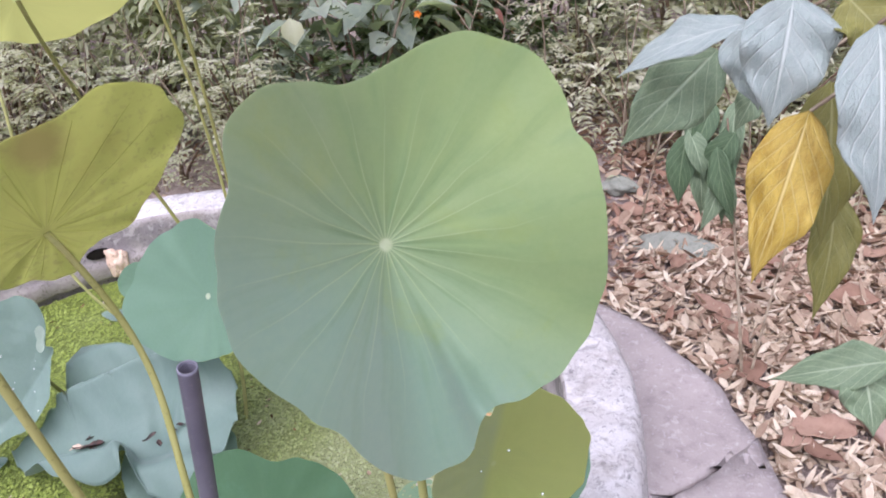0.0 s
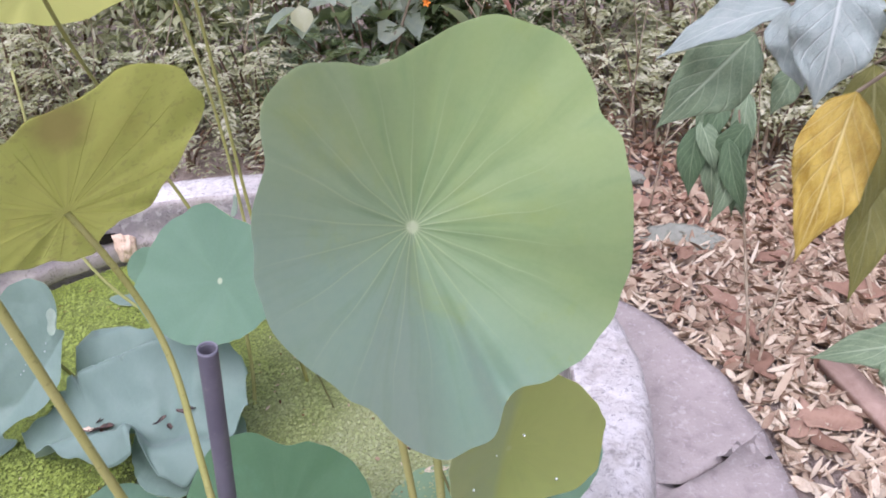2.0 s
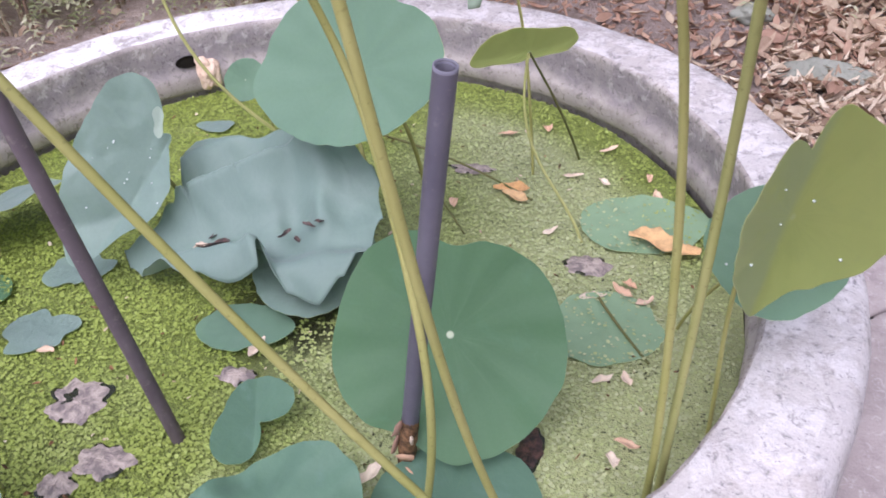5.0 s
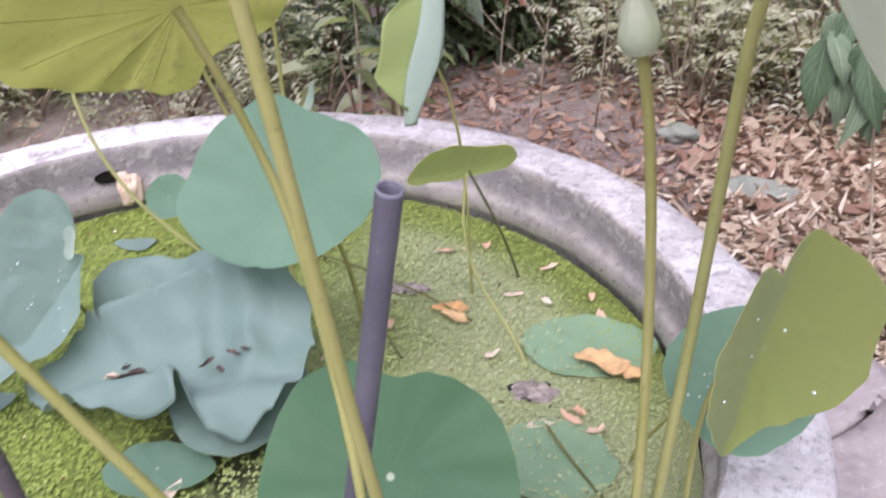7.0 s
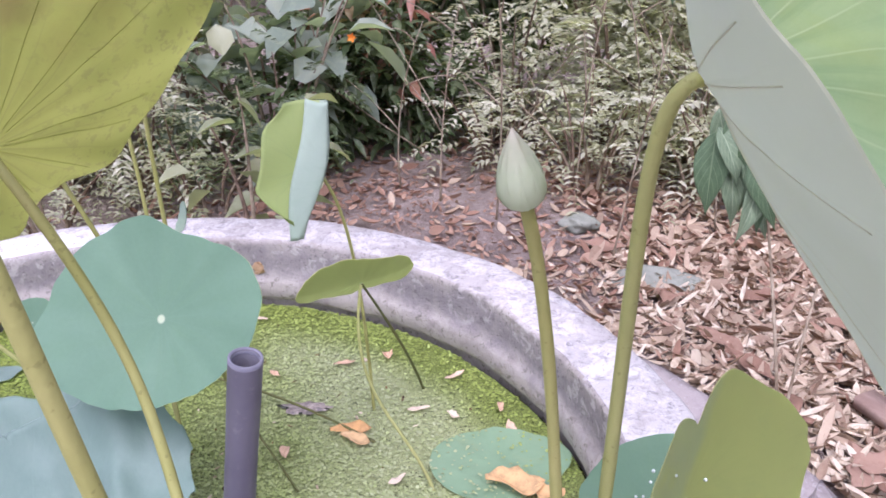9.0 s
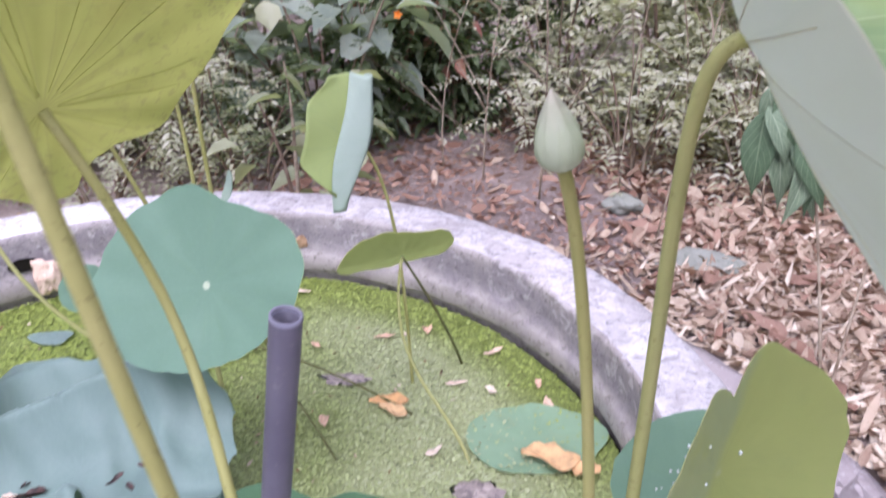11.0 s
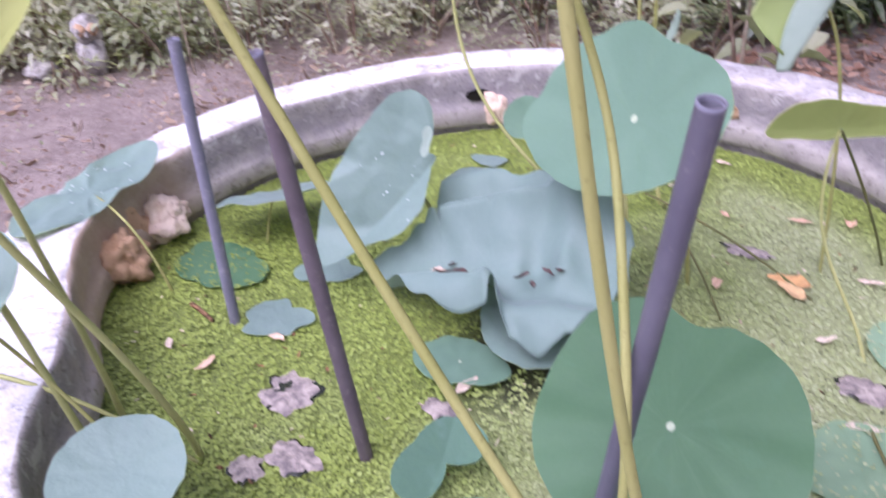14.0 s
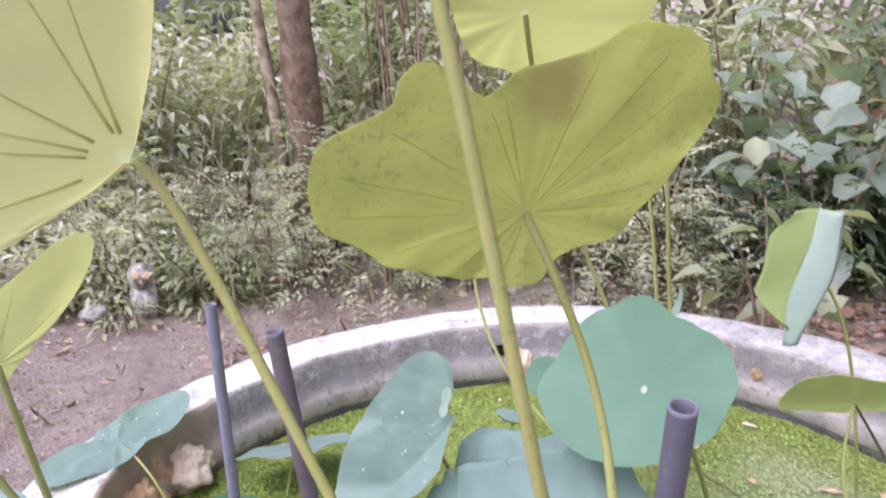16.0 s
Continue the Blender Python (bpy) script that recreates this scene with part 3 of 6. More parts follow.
R_IN, R_OUT, RIM_Z, GROUND = 0.826, 0.968, 0.165, -0.04

# ground: one sheet to the horizon, sunk below the tub's water
bm = bmesh.new()
rings = [0.0, 0.5, 0.8, 0.96] + [1.0 + 0.06 * i for i in range(60)] + [4.6 * 1.22 ** i for i in range(1, 32)]
rows = []
for rr in rings:
    row = []
    for j in range(160):
        a = 2 * math.pi * j / 160
        x, y = TUB.x + rr * math.cos(a), TUB.y + rr * math.sin(a)
        z = GROUND - 0.16 if rr < 0.9 else GROUND + (0.022 * noise.noise(Vector((x * 1.7, y * 1.7, 0))) + 0.010 * noise.noise(Vector((x * 6, y * 6, 3)))) * min(1, (rr - 0.9) / 0.3)
        if rr > 3.2:
            z += 0.05 * (rr - 3.2) * (0.5 + 0.5 * noise.noise(Vector((x * 0.2, y * 0.2, 7)))) * (1 if rr < 12 else 12 / rr)
        row.append(bm.verts.new((x, y, z)))
    rows.append(row)
for a, b in zip(rows, rows[1:]):
    for j in range(160):
        bm.faces.new((a[j], b[j], b[(j + 1) % 160], a[(j + 1) % 160]))
tagged(part("ground", bm, EARTH), "bare reddish-brown earth with scattered dry leaves", "ground", kind="structure")


def lathe(profile, seg, mats, centre, rough=0.0, arc=(0, 1), sag=0.0):
    bm = bmesh.new()
    rows = []
    whole = arc == (0, 1)
    for j in range(seg if whole else seg + 1):
        t = arc[0] + (arc[1] - arc[0]) * j / seg
        a = 2 * math.pi * t
        row = []
        for i, (rr, z) in enumerate(profile):
            d = rough * (noise.noise(Vector((math.cos(a) * 5, math.sin(a) * 5, z * 9))) + 0.6 * noise.noise(Vector((math.cos(a) * 19, math.sin(a) * 19, z * 31 + i * 0.7))))
            if i >= 8:
                d -= sag * math.exp(-((math.degrees(a) - 231) / 18) ** 2)
            dz = 0.6 * rough * noise.noise(Vector((math.cos(a) * 14, math.sin(a) * 14, i * 0.4 + 5)))
            row.append(bm.verts.new((centre[0] + (rr + d) * math.cos(a), centre[1] + (rr + d) * math.sin(a), z + dz)))
        rows.append(row)
    for j in range(len(rows) if whole else len(rows) - 1):
        a, b = rows[j], rows[(j + 1) % len(rows)]
        for i in range(len(profile) - 1):
            f = bm.faces.new((a[i], b[i], b[i + 1], a[i + 1]))
            f.material_index = mats[i]
    return bm


tub = thing("lotus_tub", (TUB.x, TUB.y, GROUND), "round whitewashed concrete tub, worn and stained, holding lotus plants", "planter tub")
prof = [(R_OUT + 0.012, GROUND - 0.06), (R_OUT + 0.010, 0.03), (R_OUT + 0.006, 0.09), (R_OUT + 0.002, 0.13), (R_OUT - 0.004, 0.152), (R_OUT - 0.016, RIM_Z),
        (R_OUT - 0.05, RIM_Z + 0.003), (R_OUT - 0.09, RIM_Z + 0.002), (R_IN + 0.028, RIM_Z), (R_IN + 0.007, RIM_Z - 0.001), (R_IN + 0.001, RIM_Z - 0.005),
        (R_IN, RIM_Z - 0.013), (R_IN - 0.001, 0.105), (R_IN, 0.072), (R_IN - 0.007, 0.064), (R_IN - 0.011, 0.054), (R_IN - 0.011, 0.022), (R_IN - 0.005, 0.012), (R_IN + 0.004, 0.004), (R_IN + 0.006, -0.14)]
part("wall", lathe(prof, 320, [0] * 9 + [1] * 10, TUB, 0.006, sag=0.10), [RIM, WALL_IN], tub)


def lump(centre, size, seed, squash=(1, 1, 1), detail=3, crag=0.0):
    bm = bmesh.new()
    bmesh.ops.create_icosphere(bm, subdivisions=detail, radius=size)
    off = Vector((seed * 3.1, seed * 1.7, seed))
    for v in bm.verts:
        k = 1 + 0.45 * noise.noise(v.co * (1.2 / size) + off) + 0.22 * noise.noise(v.co * (3.2 / size) + off)
        if crag:
            k += crag * (abs(noise.noise(v.co * (2.2 / size) - off)) + 0.6 * abs(noise.noise(v.co * (6 / size) + off)) - 0.35)
        v.co = Vector((v.co.x * squash[0], v.co.y * squash[1], v.co.z * squash[2])) * k + Vector(centre)
    return bm


def on_wall(deg, z, inset=0.0):
    a = radians(deg)
    return TUB + Vector(((R_IN - inset) * math.cos(a), (R_IN - inset) * math.sin(a), z))


# drain hole with a knocked-off stub beside it, a brick end in the wall, broken stubs at the near side
a = radians(130.2)
bm = bmesh.new()
h0, out, tan = on_wall(130.2, 0.096, 0.002), Vector((math.cos(a), math.sin(a), 0)), Vector((-math.sin(a), math.cos(a), 0))
rims = []
for depth, k in ((-0.004, 1.25), (-0.006, 1.0), (0.03, 0.9)):
    rims.append([bm.verts.new(h0 + out * depth + tan * 0.026 * k * math.cos(t) + Vector((0, 0, 0.013 * k * math.sin(t)))) for t in [2 * math.pi * j / 24 for j in range(24)]])
for p, q in zip(rims, rims[1:]):
    for j in range(24):
        bm.faces.new((p[j], p[(j + 1) % 24], q[(j + 1) % 24], q[j]))
# closed at the front; the hole's inner shade is only its near-black colour
bm.faces.new(rims[0])
part("drain_hole", bm, HOLE_SHADE, tub, "dark oval drain hole")
part("stub", lump(on_wall(127.0, 0.056, 0.006), 0.028, 3, (0.9, 0.9, 1.6), 4, 0.25), RUBBLE_PALE, tub, "broken pale brick stub")
part("stub", lump(on_wall(85.7, 0.088, -0.010), 0.022, 5, (1.0, 0.6, 1.1), 4, 0.25), RUBBLE, tub, "chipped brown brick end")
part("stub", lump(on_wall(192, 0.058, 0.020), 0.046, 7, (1.0, 1.1, 1.0), 4, 0.25), RUBBLE_PALE, tub, "broken pale brick stub")
part("stub", lump(on_wall(203, 0.045, 0.026), 0.044, 9, (1.0, 1.0, 1.2), 4, 0.4), RUBBLE, tub, "broken pale brick stub")
part("stub", lump(on_wall(198, 0.06, -0.028), 0.052, 13, (0.8, 1.2, 1.5), 4, 0.25), RUBBLE, tub, "crumbling brown mortar")
part("stub", lump(on_wall(212, 0.05, -0.03), 0.056, 11, (0.8, 1.2, 1.5), 4, 0.25), RUBBLE, tub, "crumbling brown mortar")

# cement apron beside the tub, cracked, with a ragged edge; two slabs with the crack between them
def apron(t0, t1, edge):
    bm = bmesh.new()
    rows = []
    n = 44
    for j in range(n + 1):
        f = j / n
        t = t0 + (t1 - t0) * f
        row = []
        for i in range(9):
            g = i / 8
            rr = 0.968 + (edge(t) - 0.968) * g
            tt = t
            if j in (0, n):
                tt += 0.002 * noise.noise(Vector((rr * 22, 2.0, 0))) + 0.03 * (g - 0.5) * (1 if abs(t - CRACK) < 0.001 else 0)
            a = 2 * math.pi * tt
            z = -0.014 + 0.004 * noise.noise(Vector((rr * 7, a * 7, 0))) - 0.006 * g
            row.append(bm.verts.new((TUB.x + rr * math.cos(a), TUB.y + rr * math.sin(a), z)))
        rr = edge(t) + 0.006
        row.append(bm.verts.new((TUB.x + rr * math.cos(2 * math.pi * t), TUB.y + rr * math.sin(2 * math.pi * t), GROUND - 0.04)))
        rows.append(row)
    for a, b in zip(rows, rows[1:]):
        for i in range(9):
            bm.faces.new((a[i], a[i + 1], b[i + 1], b[i]))
    for row, back in ((rows[0], False), (rows[-1], True)):
        low = [bm.verts.new((v.co.x, v.co.y, v.co.z - 0.02)) for v in row[:-1]]
        for i in range(8):
            q = (row[i], low[i], low[i + 1], row[i + 1])
            bm.faces.new(q[::-1] if back else q)
    return bm


CRACK = 0.022
apron_edge = lambda t: 1.235 - 0.9 * max(0, t - 0.02) ** 1.0 - 3.2 * max(0, t - 0.06) ** 1.5 + 0.02 * noise.noise(Vector((t * 60, 0, 0))) + (0.10 * min(1, (0.02 - t) * 6) if t < 0.02 else 0)
slabs = thing("cement_apron", (0.75, 1.37, GROUND), "cracked grey cement apron round the foot of the tub", "pavement", kind="structure")
part("slab", apron(CRACK + 0.0008, 0.125, apron_edge), APRON, slabs)
part("slab", apron(-0.30, CRACK - 0.0008, apron_edge), APRON, slabs)

# water: a dark sheet, a duckweed film on it, and loose fronds
bm = bmesh.new()
bmesh.ops.create_circle(bm, cap_ends=True, segments=96, radius=R_IN + 0.002)
bmesh.ops.translate(bm, verts=bm.verts, vec=(TUB.x, TUB.y, -0.014))
k = Mat("dark_pond_water", 0.08, 0.5)
k.color(k.mix(k.noise(6), "23261a", "33351f"))
tagged(part("water", bm, k.m, smooth=False), "dark still pond water inside the tub", "water", kind="structure")
bm = bmesh.new()
rows = []
for i in range(41):
    row = []
    for j in range(180):
        a = 2 * math.pi * j / 180
        lim = R_IN - 0.008 + 0.005 * noise.noise(Vector((math.cos(a) * 9, math.sin(a) * 9, 1)))
        rr = max(0.001, lim * i / 40)
        x, y = TUB.x + rr * math.cos(a), TUB.y + rr * math.sin(a)
        row.append(bm.verts.new((x, y, -0.003 + 0.0022 * noise.noise(Vector((x * 22, y * 22, 0))) + 0.0014 * noise.noise(Vector((x * 70, y * 70, 4))))))
    rows.append(row)
for a, b in zip(rows, rows[1:]):
    for j in range(180):
        bm.faces.new((a[j], b[j], b[(j + 1) % 180], a[(j + 1) % 180]))
tagged(part("duckweed_film", bm, WATER), "yellow-green duckweed covering the water", "duckweed", kind="stuff")


def smooth_noise(x, y, f, s):
    """Cheap soft noise for arrays."""
    return (np.sin(x * f + s) * np.cos(y * f * 1.3 - s * 2) + 0.6 * np.sin(x * f * 2.3 + y * f * 1.9 + s * 3) + 0.4 * np.cos(y * f * 3.7 - x * f * 2.9 + s)) / 2.0


rng = np.random.default_rng(7)
n = 120000
rr, aa = (R_IN - 0.010) * np.sqrt(rng.random(n)), rng.random(n) * 2 * np.pi
x, y = TUB.x + rr * np.cos(aa), TUB.y + rr * np.sin(aa)
keep = rng.random(n) < np.clip(0.80 + 0.4 * smooth_noise(x, y, 5, 1) - 0.45 * np.clip((x - 0.05) * 2, 0, 1) + 0.25 * smooth_noise(x, y, 23, 4), 0.08, 1)
x, y = x[keep], y[keep]
gap = np.array([noise.noise(Vector((p * 75, q * 75, 2))) + 0.6 * noise.noise(Vector((p * 20, q * 20, 5))) for p, q in zip(x, y)])
# fronds also thinned under the crumpled leaf, so its painted shadow shows
few = gap < np.where(x < -0.15, 0.36, 0.44) - 0.65 * np.exp(-((x + .27) ** 2 + (y - 1.25) ** 2) / .11 ** 2) - 0.7 * np.exp(-((x + .272) ** 2 + (y - 1.11) ** 2) / .03 ** 2)
x, y = x[few], y[few]
n = len(x)
r = rng.uniform(0.0014, 0.0031, n)
ang = rng.random(n) * 6.28
tx, ty = rng.normal(0, 0.22, n), rng.normal(0, 0.22, n)
z = rng.uniform(0.0, 0.003, n)
for cx, cy, rx, ry in ((.31, 1.63, .125, .09), (.265, 1.325, .10, .085), (-.93, 1.185, .11, .07)):
    on = ((x - cx) / rx) ** 2 + ((y - cy) / ry) ** 2
    z += np.where((on < 1.1) & (rng.random(n) < 0.12 + 0.5 * np.clip(on - 0.5, 0, 1)), 0.010, 0.0)
vs = np.zeros((n, 6, 3))
for j in range(6):
    dx, dy = r * np.cos(ang + j * 1.047) * 1.15, r * np.sin(ang + j * 1.047)
    vs[:, j] = np.stack([x + dx, y + dy, z + dx * tx + dy * ty], 1)
tagged(raw("duckweed_fronds", vs.reshape(-1, 3), np.arange(n * 6).reshape(-1, 6), WEED, origin=TUB), "loose yellow-green duckweed fronds afloat", "duckweed", kind="stuff")

# ---- lotus leaves, bud and pipes in the tub ----
def soft(v, a, b):
    v = min(1.0, max(0.0, (v - a) / (b - a)))
    return v * v * (3 - 2 * v)


def along(points, v):
    """Smooth curve through (place, value) pairs."""
    if v <= points[0][0]:
        return points[0][1]
    for (a, p), (b, q) in zip(points, points[1:]):
        if v <= b:
            return p + (q - p) * soft(v, a, b)
    return points[-1][1]


def crumpled_blade(at):
    """A limp leaf: a long basin, its front margin rolled up and over and split once, its back rising to a crest with a second fold behind."""
    across, away = Vector((.78, .63, 0)), Vector((-.63, .78, 0))
    front = ((-.225, .01), (-.19, -.045), (-.13, -.098), (-.07, -.117), (-.02, -.110), (.000, -.062), (.010, -.118), (.05, -.135), (.10, -.105), (.15, -.05), (.20, .03), (.225, .10))
    back = ((-.225, .03), (-.17, .045), (-.115, .07), (-.095, .10), (-.08, .19), (-.04, .235), (.02, .225), (.09, .205), (.15, .19), (.20, .175), (.225, .13))
    bm = bmesh.new()
    uvl = bm.loops.layers.uv.new("UVMap")
    nu, nv, grid, where = 130, 70, [], {}
    for i in range(nu + 1):
        s = -.225 + .45 * i / nu
        lo, hi = along(front, s), along(back, s)
        crest = .088 + .33 * (s + .088)
        row = []
        for j in range(nv + 1):
            q = lo + (hi - lo) * j / nv
            z = .085 + .21 * (s + .078) - .10 * soft(-s, .10, .23) * .35
            right = soft(s, -.004, .012)
            if q > 0:
                z += (.092 + .12 * (s + .09)) * min(1.05, q / crest) ** 2.0
            if q > crest:
                z += -.062 * soft(q, crest - .004, crest + .03) * soft(.13 - s, 0, .08) + .050 * soft(q, crest + .035, crest + .10)
            lip = .052 * soft(-q, .016, .066) * (1 - .5 * right)
            z += lip - (15 - 6 * right) * max(0.0, -q - .062) ** 2 - .022 * right * soft(-q, -.02, .06)
            z += .016 * math.exp(-((s + .014) / .014) ** 2) * soft(-q, -.01, .05)
            z += .022 * math.exp(-((s - .10 - .3 * q) / .022) ** 2) * soft(q, -.08, .06) - .016 * math.exp(-((s - .055 - .3 * q) / .02) ** 2) * soft(q, -.05, .05)
            z -= .16 * max(0.0, s - .175)
            w = Vector((s * 13, q * 13, 4.0))
            z += .0055 * noise.noise(w) + .003 * noise.noise(w * 2.3) + .004 * soft(abs(j / nv - .5), .36, .5) * noise.noise(w * 3.1)
            d = .02 - .62 * (s + .078) + q + .006 * noise.noise(w * 1.7)
            v = bm.verts.new(Vector(at) + across * (s + .008 * noise.noise(w * 1.9 + Vector((5, 0, 0)))) + away * d + Vector((0, 0, z)))
            where[v] = (.5 + s * 2, .5 + d * 2)
            row.append(v)
        grid.append(row)
    for i in range(nu):
        for j in range(nv):
            fc = bm.faces.new((grid[i][j], grid[i + 1][j], grid[i + 1][j + 1], grid[i][j + 1]))
            for lp in fc.loops:
                lp[uvl].uv = where[lp.vert]
    bm.normal_update()
    bmesh.ops.solidify(bm, geom=bm.faces[:], thickness=.0012)
    return bm


def creased_form(px, py):
    """Two soft valleys that run from the middle of the large leaf to notches in its rim."""
    f, a = math.hypot(px, py) / .16, math.degrees(math.atan2(py, px)) % 360
    return -.016 * soft(f, .35, 1) * math.exp(-((a - 287) / 5) ** 2) - .008 * soft(f, .4, 1) * math.exp(-((a - 105) / 6) ** 2)


def bent_form(px, py):
    """A leaf bent along its middle."""
    return .35 * abs(px * .8 + py * .3)


def folded_cup_form(px, py):
    """One side of the leaf folded up along a crease from the notch to the drooping tip."""
    l = py * .26 - px * .966
    return .62 * (math.hypot(l, .012) + l) * .5 + 1.2 * max(0.0, -l) ** 2 - .9 * max(0.0, -l - .07) ** 2 * 4


def folded_form(px, py):
    """Height of the upright leaf: one lower side folded forwards along a curved crease, the foot bent up."""
    q = .75 * px - .66 * py + .8 * px * py
    return 1.35 * max(0.0, q - .022) + .05 * q + .6 * max(0.0, -py - .10) - .5 * max(0.0, px + .35 * py - .075) * soft(py, .0, .04)


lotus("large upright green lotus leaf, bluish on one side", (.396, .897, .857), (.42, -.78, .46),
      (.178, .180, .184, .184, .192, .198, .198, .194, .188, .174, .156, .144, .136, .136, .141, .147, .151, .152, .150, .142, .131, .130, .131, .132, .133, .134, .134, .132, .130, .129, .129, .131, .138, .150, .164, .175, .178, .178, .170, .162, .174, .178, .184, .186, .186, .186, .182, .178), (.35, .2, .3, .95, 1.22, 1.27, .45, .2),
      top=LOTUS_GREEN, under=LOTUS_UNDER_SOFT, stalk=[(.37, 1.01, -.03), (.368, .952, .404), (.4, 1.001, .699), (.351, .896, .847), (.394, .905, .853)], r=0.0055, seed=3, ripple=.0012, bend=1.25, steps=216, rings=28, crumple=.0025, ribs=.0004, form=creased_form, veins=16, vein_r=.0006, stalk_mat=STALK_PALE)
lotus("tall yellowing lotus leaf with brown specks", (-.074, 1.031, .768), (-.73, .52, .45),
      (.196, .206, .212, .210, .204, .192, .186, .198, .192, .140, .140, .154, .156, .160, .174, .202, .212, .220, .220, .212, .208, .192, .174, .160, .144, .132, .122, .116, .110, .100, .088, .086, .086, .088, .104, .106, .106, .100, .096, .094, .094, .100, .106, .116, .128, .144, .150, .164), (0.05,) * 4,
      top=LOTUS_OLD, under=LOTUS_OLD, stalk=[(.061, .918, -.03), (.16, .896, .376), (-.001, .956, .533), (.044, 1.095, .454), (-.074, 1.031, .766)], r=0.0055, seed=5, steps=216, rings=24, crumple=.003, ribs=.0002, veins=17, vein_r=.0003)
tabbed = lotus("blue-green lotus leaf with a curled tab on its rim", (-.161, 1.439, .389), (-.25, -.78, .55),
      (.156, .164, .150, .128, .122, .146, .156, .166, .182, .200, .172, .144, .126, .118, .122, .134), (.1,) * 4,
      top=LOTUS_BLUE, stalk=[(-.12, 1.62, -.03), (-.12, 1.62, .15), (-.15, 1.52, .35), (-.161, 1.441, .386)], seed=8)
part("curled_tab", blade_mesh((-.142, 1.518, .503), (-.5, -.8, .2), (.25, .12, .9), [.012, .014, .016, .024, .03, .02, .013, .012, .012, .013, .018, .024, .018, .014, .012, .012], [.5, .2, 0, .2], rings=8, steps=48, seed=9), [LOTUS_CURL, LOTUS_BLUE], tabbed, "pale curled tab")
lotus("small blue-green lotus leaf by the far wall", (-.555, 1.75, .19), (.35, -.8, .5), (.045, .048, .045, .042, .045, .048, .045, .042), (.1,) * 4, top=LOTUS_BLUE,
      stalk=[(-.55, 1.83, -.03), (-.55, 1.82, .08), (-.552, 1.77, .16), (-.555, 1.752, .187)], r=0.003, seed=57)
lotus("round deep green lotus leaf leaning over the water", (.067, 1.099, .167), (.1, -.75, .6),
      (.162, .158, .154, .142, .126, .156, .166, .160, .162, .174, .170, .156, .174, .176, .170, .168), (.1,) * 4,
      top=LOTUS_DEEP, stalk=[(.07, 1.22, -.03), (.07, 1.2, .08), (.068, 1.14, .14), (.067, 1.101, .164)], seed=11)
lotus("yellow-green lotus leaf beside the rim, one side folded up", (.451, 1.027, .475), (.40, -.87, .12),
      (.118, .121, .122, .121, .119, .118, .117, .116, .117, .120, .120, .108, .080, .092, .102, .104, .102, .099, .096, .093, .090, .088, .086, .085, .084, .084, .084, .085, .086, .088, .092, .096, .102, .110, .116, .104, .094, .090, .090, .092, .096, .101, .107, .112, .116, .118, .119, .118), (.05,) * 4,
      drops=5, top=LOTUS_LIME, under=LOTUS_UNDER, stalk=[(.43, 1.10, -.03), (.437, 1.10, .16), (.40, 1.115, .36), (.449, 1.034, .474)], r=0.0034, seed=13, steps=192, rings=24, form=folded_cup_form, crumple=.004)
lotus("dull blue-green lotus leaf behind the folded one", (.47, 1.16, .33), (-.05, -.6, .8), (.09, .1, .085, .08, .085, .08, .09, .085), (.15,) * 4, drops=26,
      top=LOTUS_BLUE, stalk=[(.38, 1.36, -.03), (.40, 1.33, .1), (.46, 1.24, .25), (.47, 1.162, .327)], r=0.003, seed=14)
upright = lotus("folded upright blue-green lotus leaf", (-.57, 1.38, .22), (.47, -.8, .35),
      (.044, .048, .062, .058, .100, .140, .150, .140, .124, .118, .118, .126, .142, .166, .200, .225, .146, .116, .094, .076, .066, .054, .046, .044), (0,),
      drops=14, top=LOTUS_DUSTY, stalk=[(-.52, 1.45, -.03), (-.54, 1.43, .1), (-.57, 1.383, .217)], seed=17, ripple=.002, waves=4, crumple=.006, rings=26, steps=144, form=folded_form)
part("curled_tab", blade_mesh((-.534, 1.398, .282), (.47, -.8, .35), (.2, .05, 1), [.007, .008, .012, .022, .030, .024, .013, .008, .007, .008, .012, .02, .026, .018, .010, .008], [.5, .1, 0, .1], rings=8, steps=48, seed=18), [LOTUS_CURL, LOTUS_DUSTY], upright, "pale curled tab")
ob = thing("lotus_leaf", (-.37, 1.36, -.04), "crumpled dusty blue-green lotus leaf with a rolled front rim", "lotus leaf", "lotus leaves in the tub")
part("blade", crumpled_blade((-.36, 1.34, 0)), LOTUS_DUSTY, ob)
part("stalk", tube(bezier([(-.37, 1.36, -.04), (-.37, 1.355, .03), (-.36, 1.36, .10)], 14), .0045, .0036, 8), STALK, ob)
lotus("drooping grey-green lotus leaf under the crumpled one", (-.255, 1.325, .05), (.1, -.25, 1), (.12, .125, .12, .11, .12, .125, .11, .10, .105, .115, .11, .105), (.1, .1, .1, .1, .1, .15, .2, .1), up=(0, 1, 0),
      top=LOTUS_DUSTY, stalk=[(-.25, 1.36, -.04), (-.25, 1.35, .02), (-.255, 1.327, .048)], seed=21, ripple=.003, waves=5, crumple=.009)
ob = thing("lotus_leaf", (.07, 1.78, -.03), "half-rolled young lotus leaf, one side curled over", "lotus leaf", "lotus leaves in the tub")
low, axis = Vector((-.022, 1.661, .420)), Vector((.030, .070, .200))
across = Vector((.95, .25, 0))
side = (across - across.dot(axis) / axis.length_squared * axis).normalized()
front = side.cross(axis).normalized()
bm = bmesh.new()
uvl = bm.loops.layers.uv.new("UVMap")
rows = []
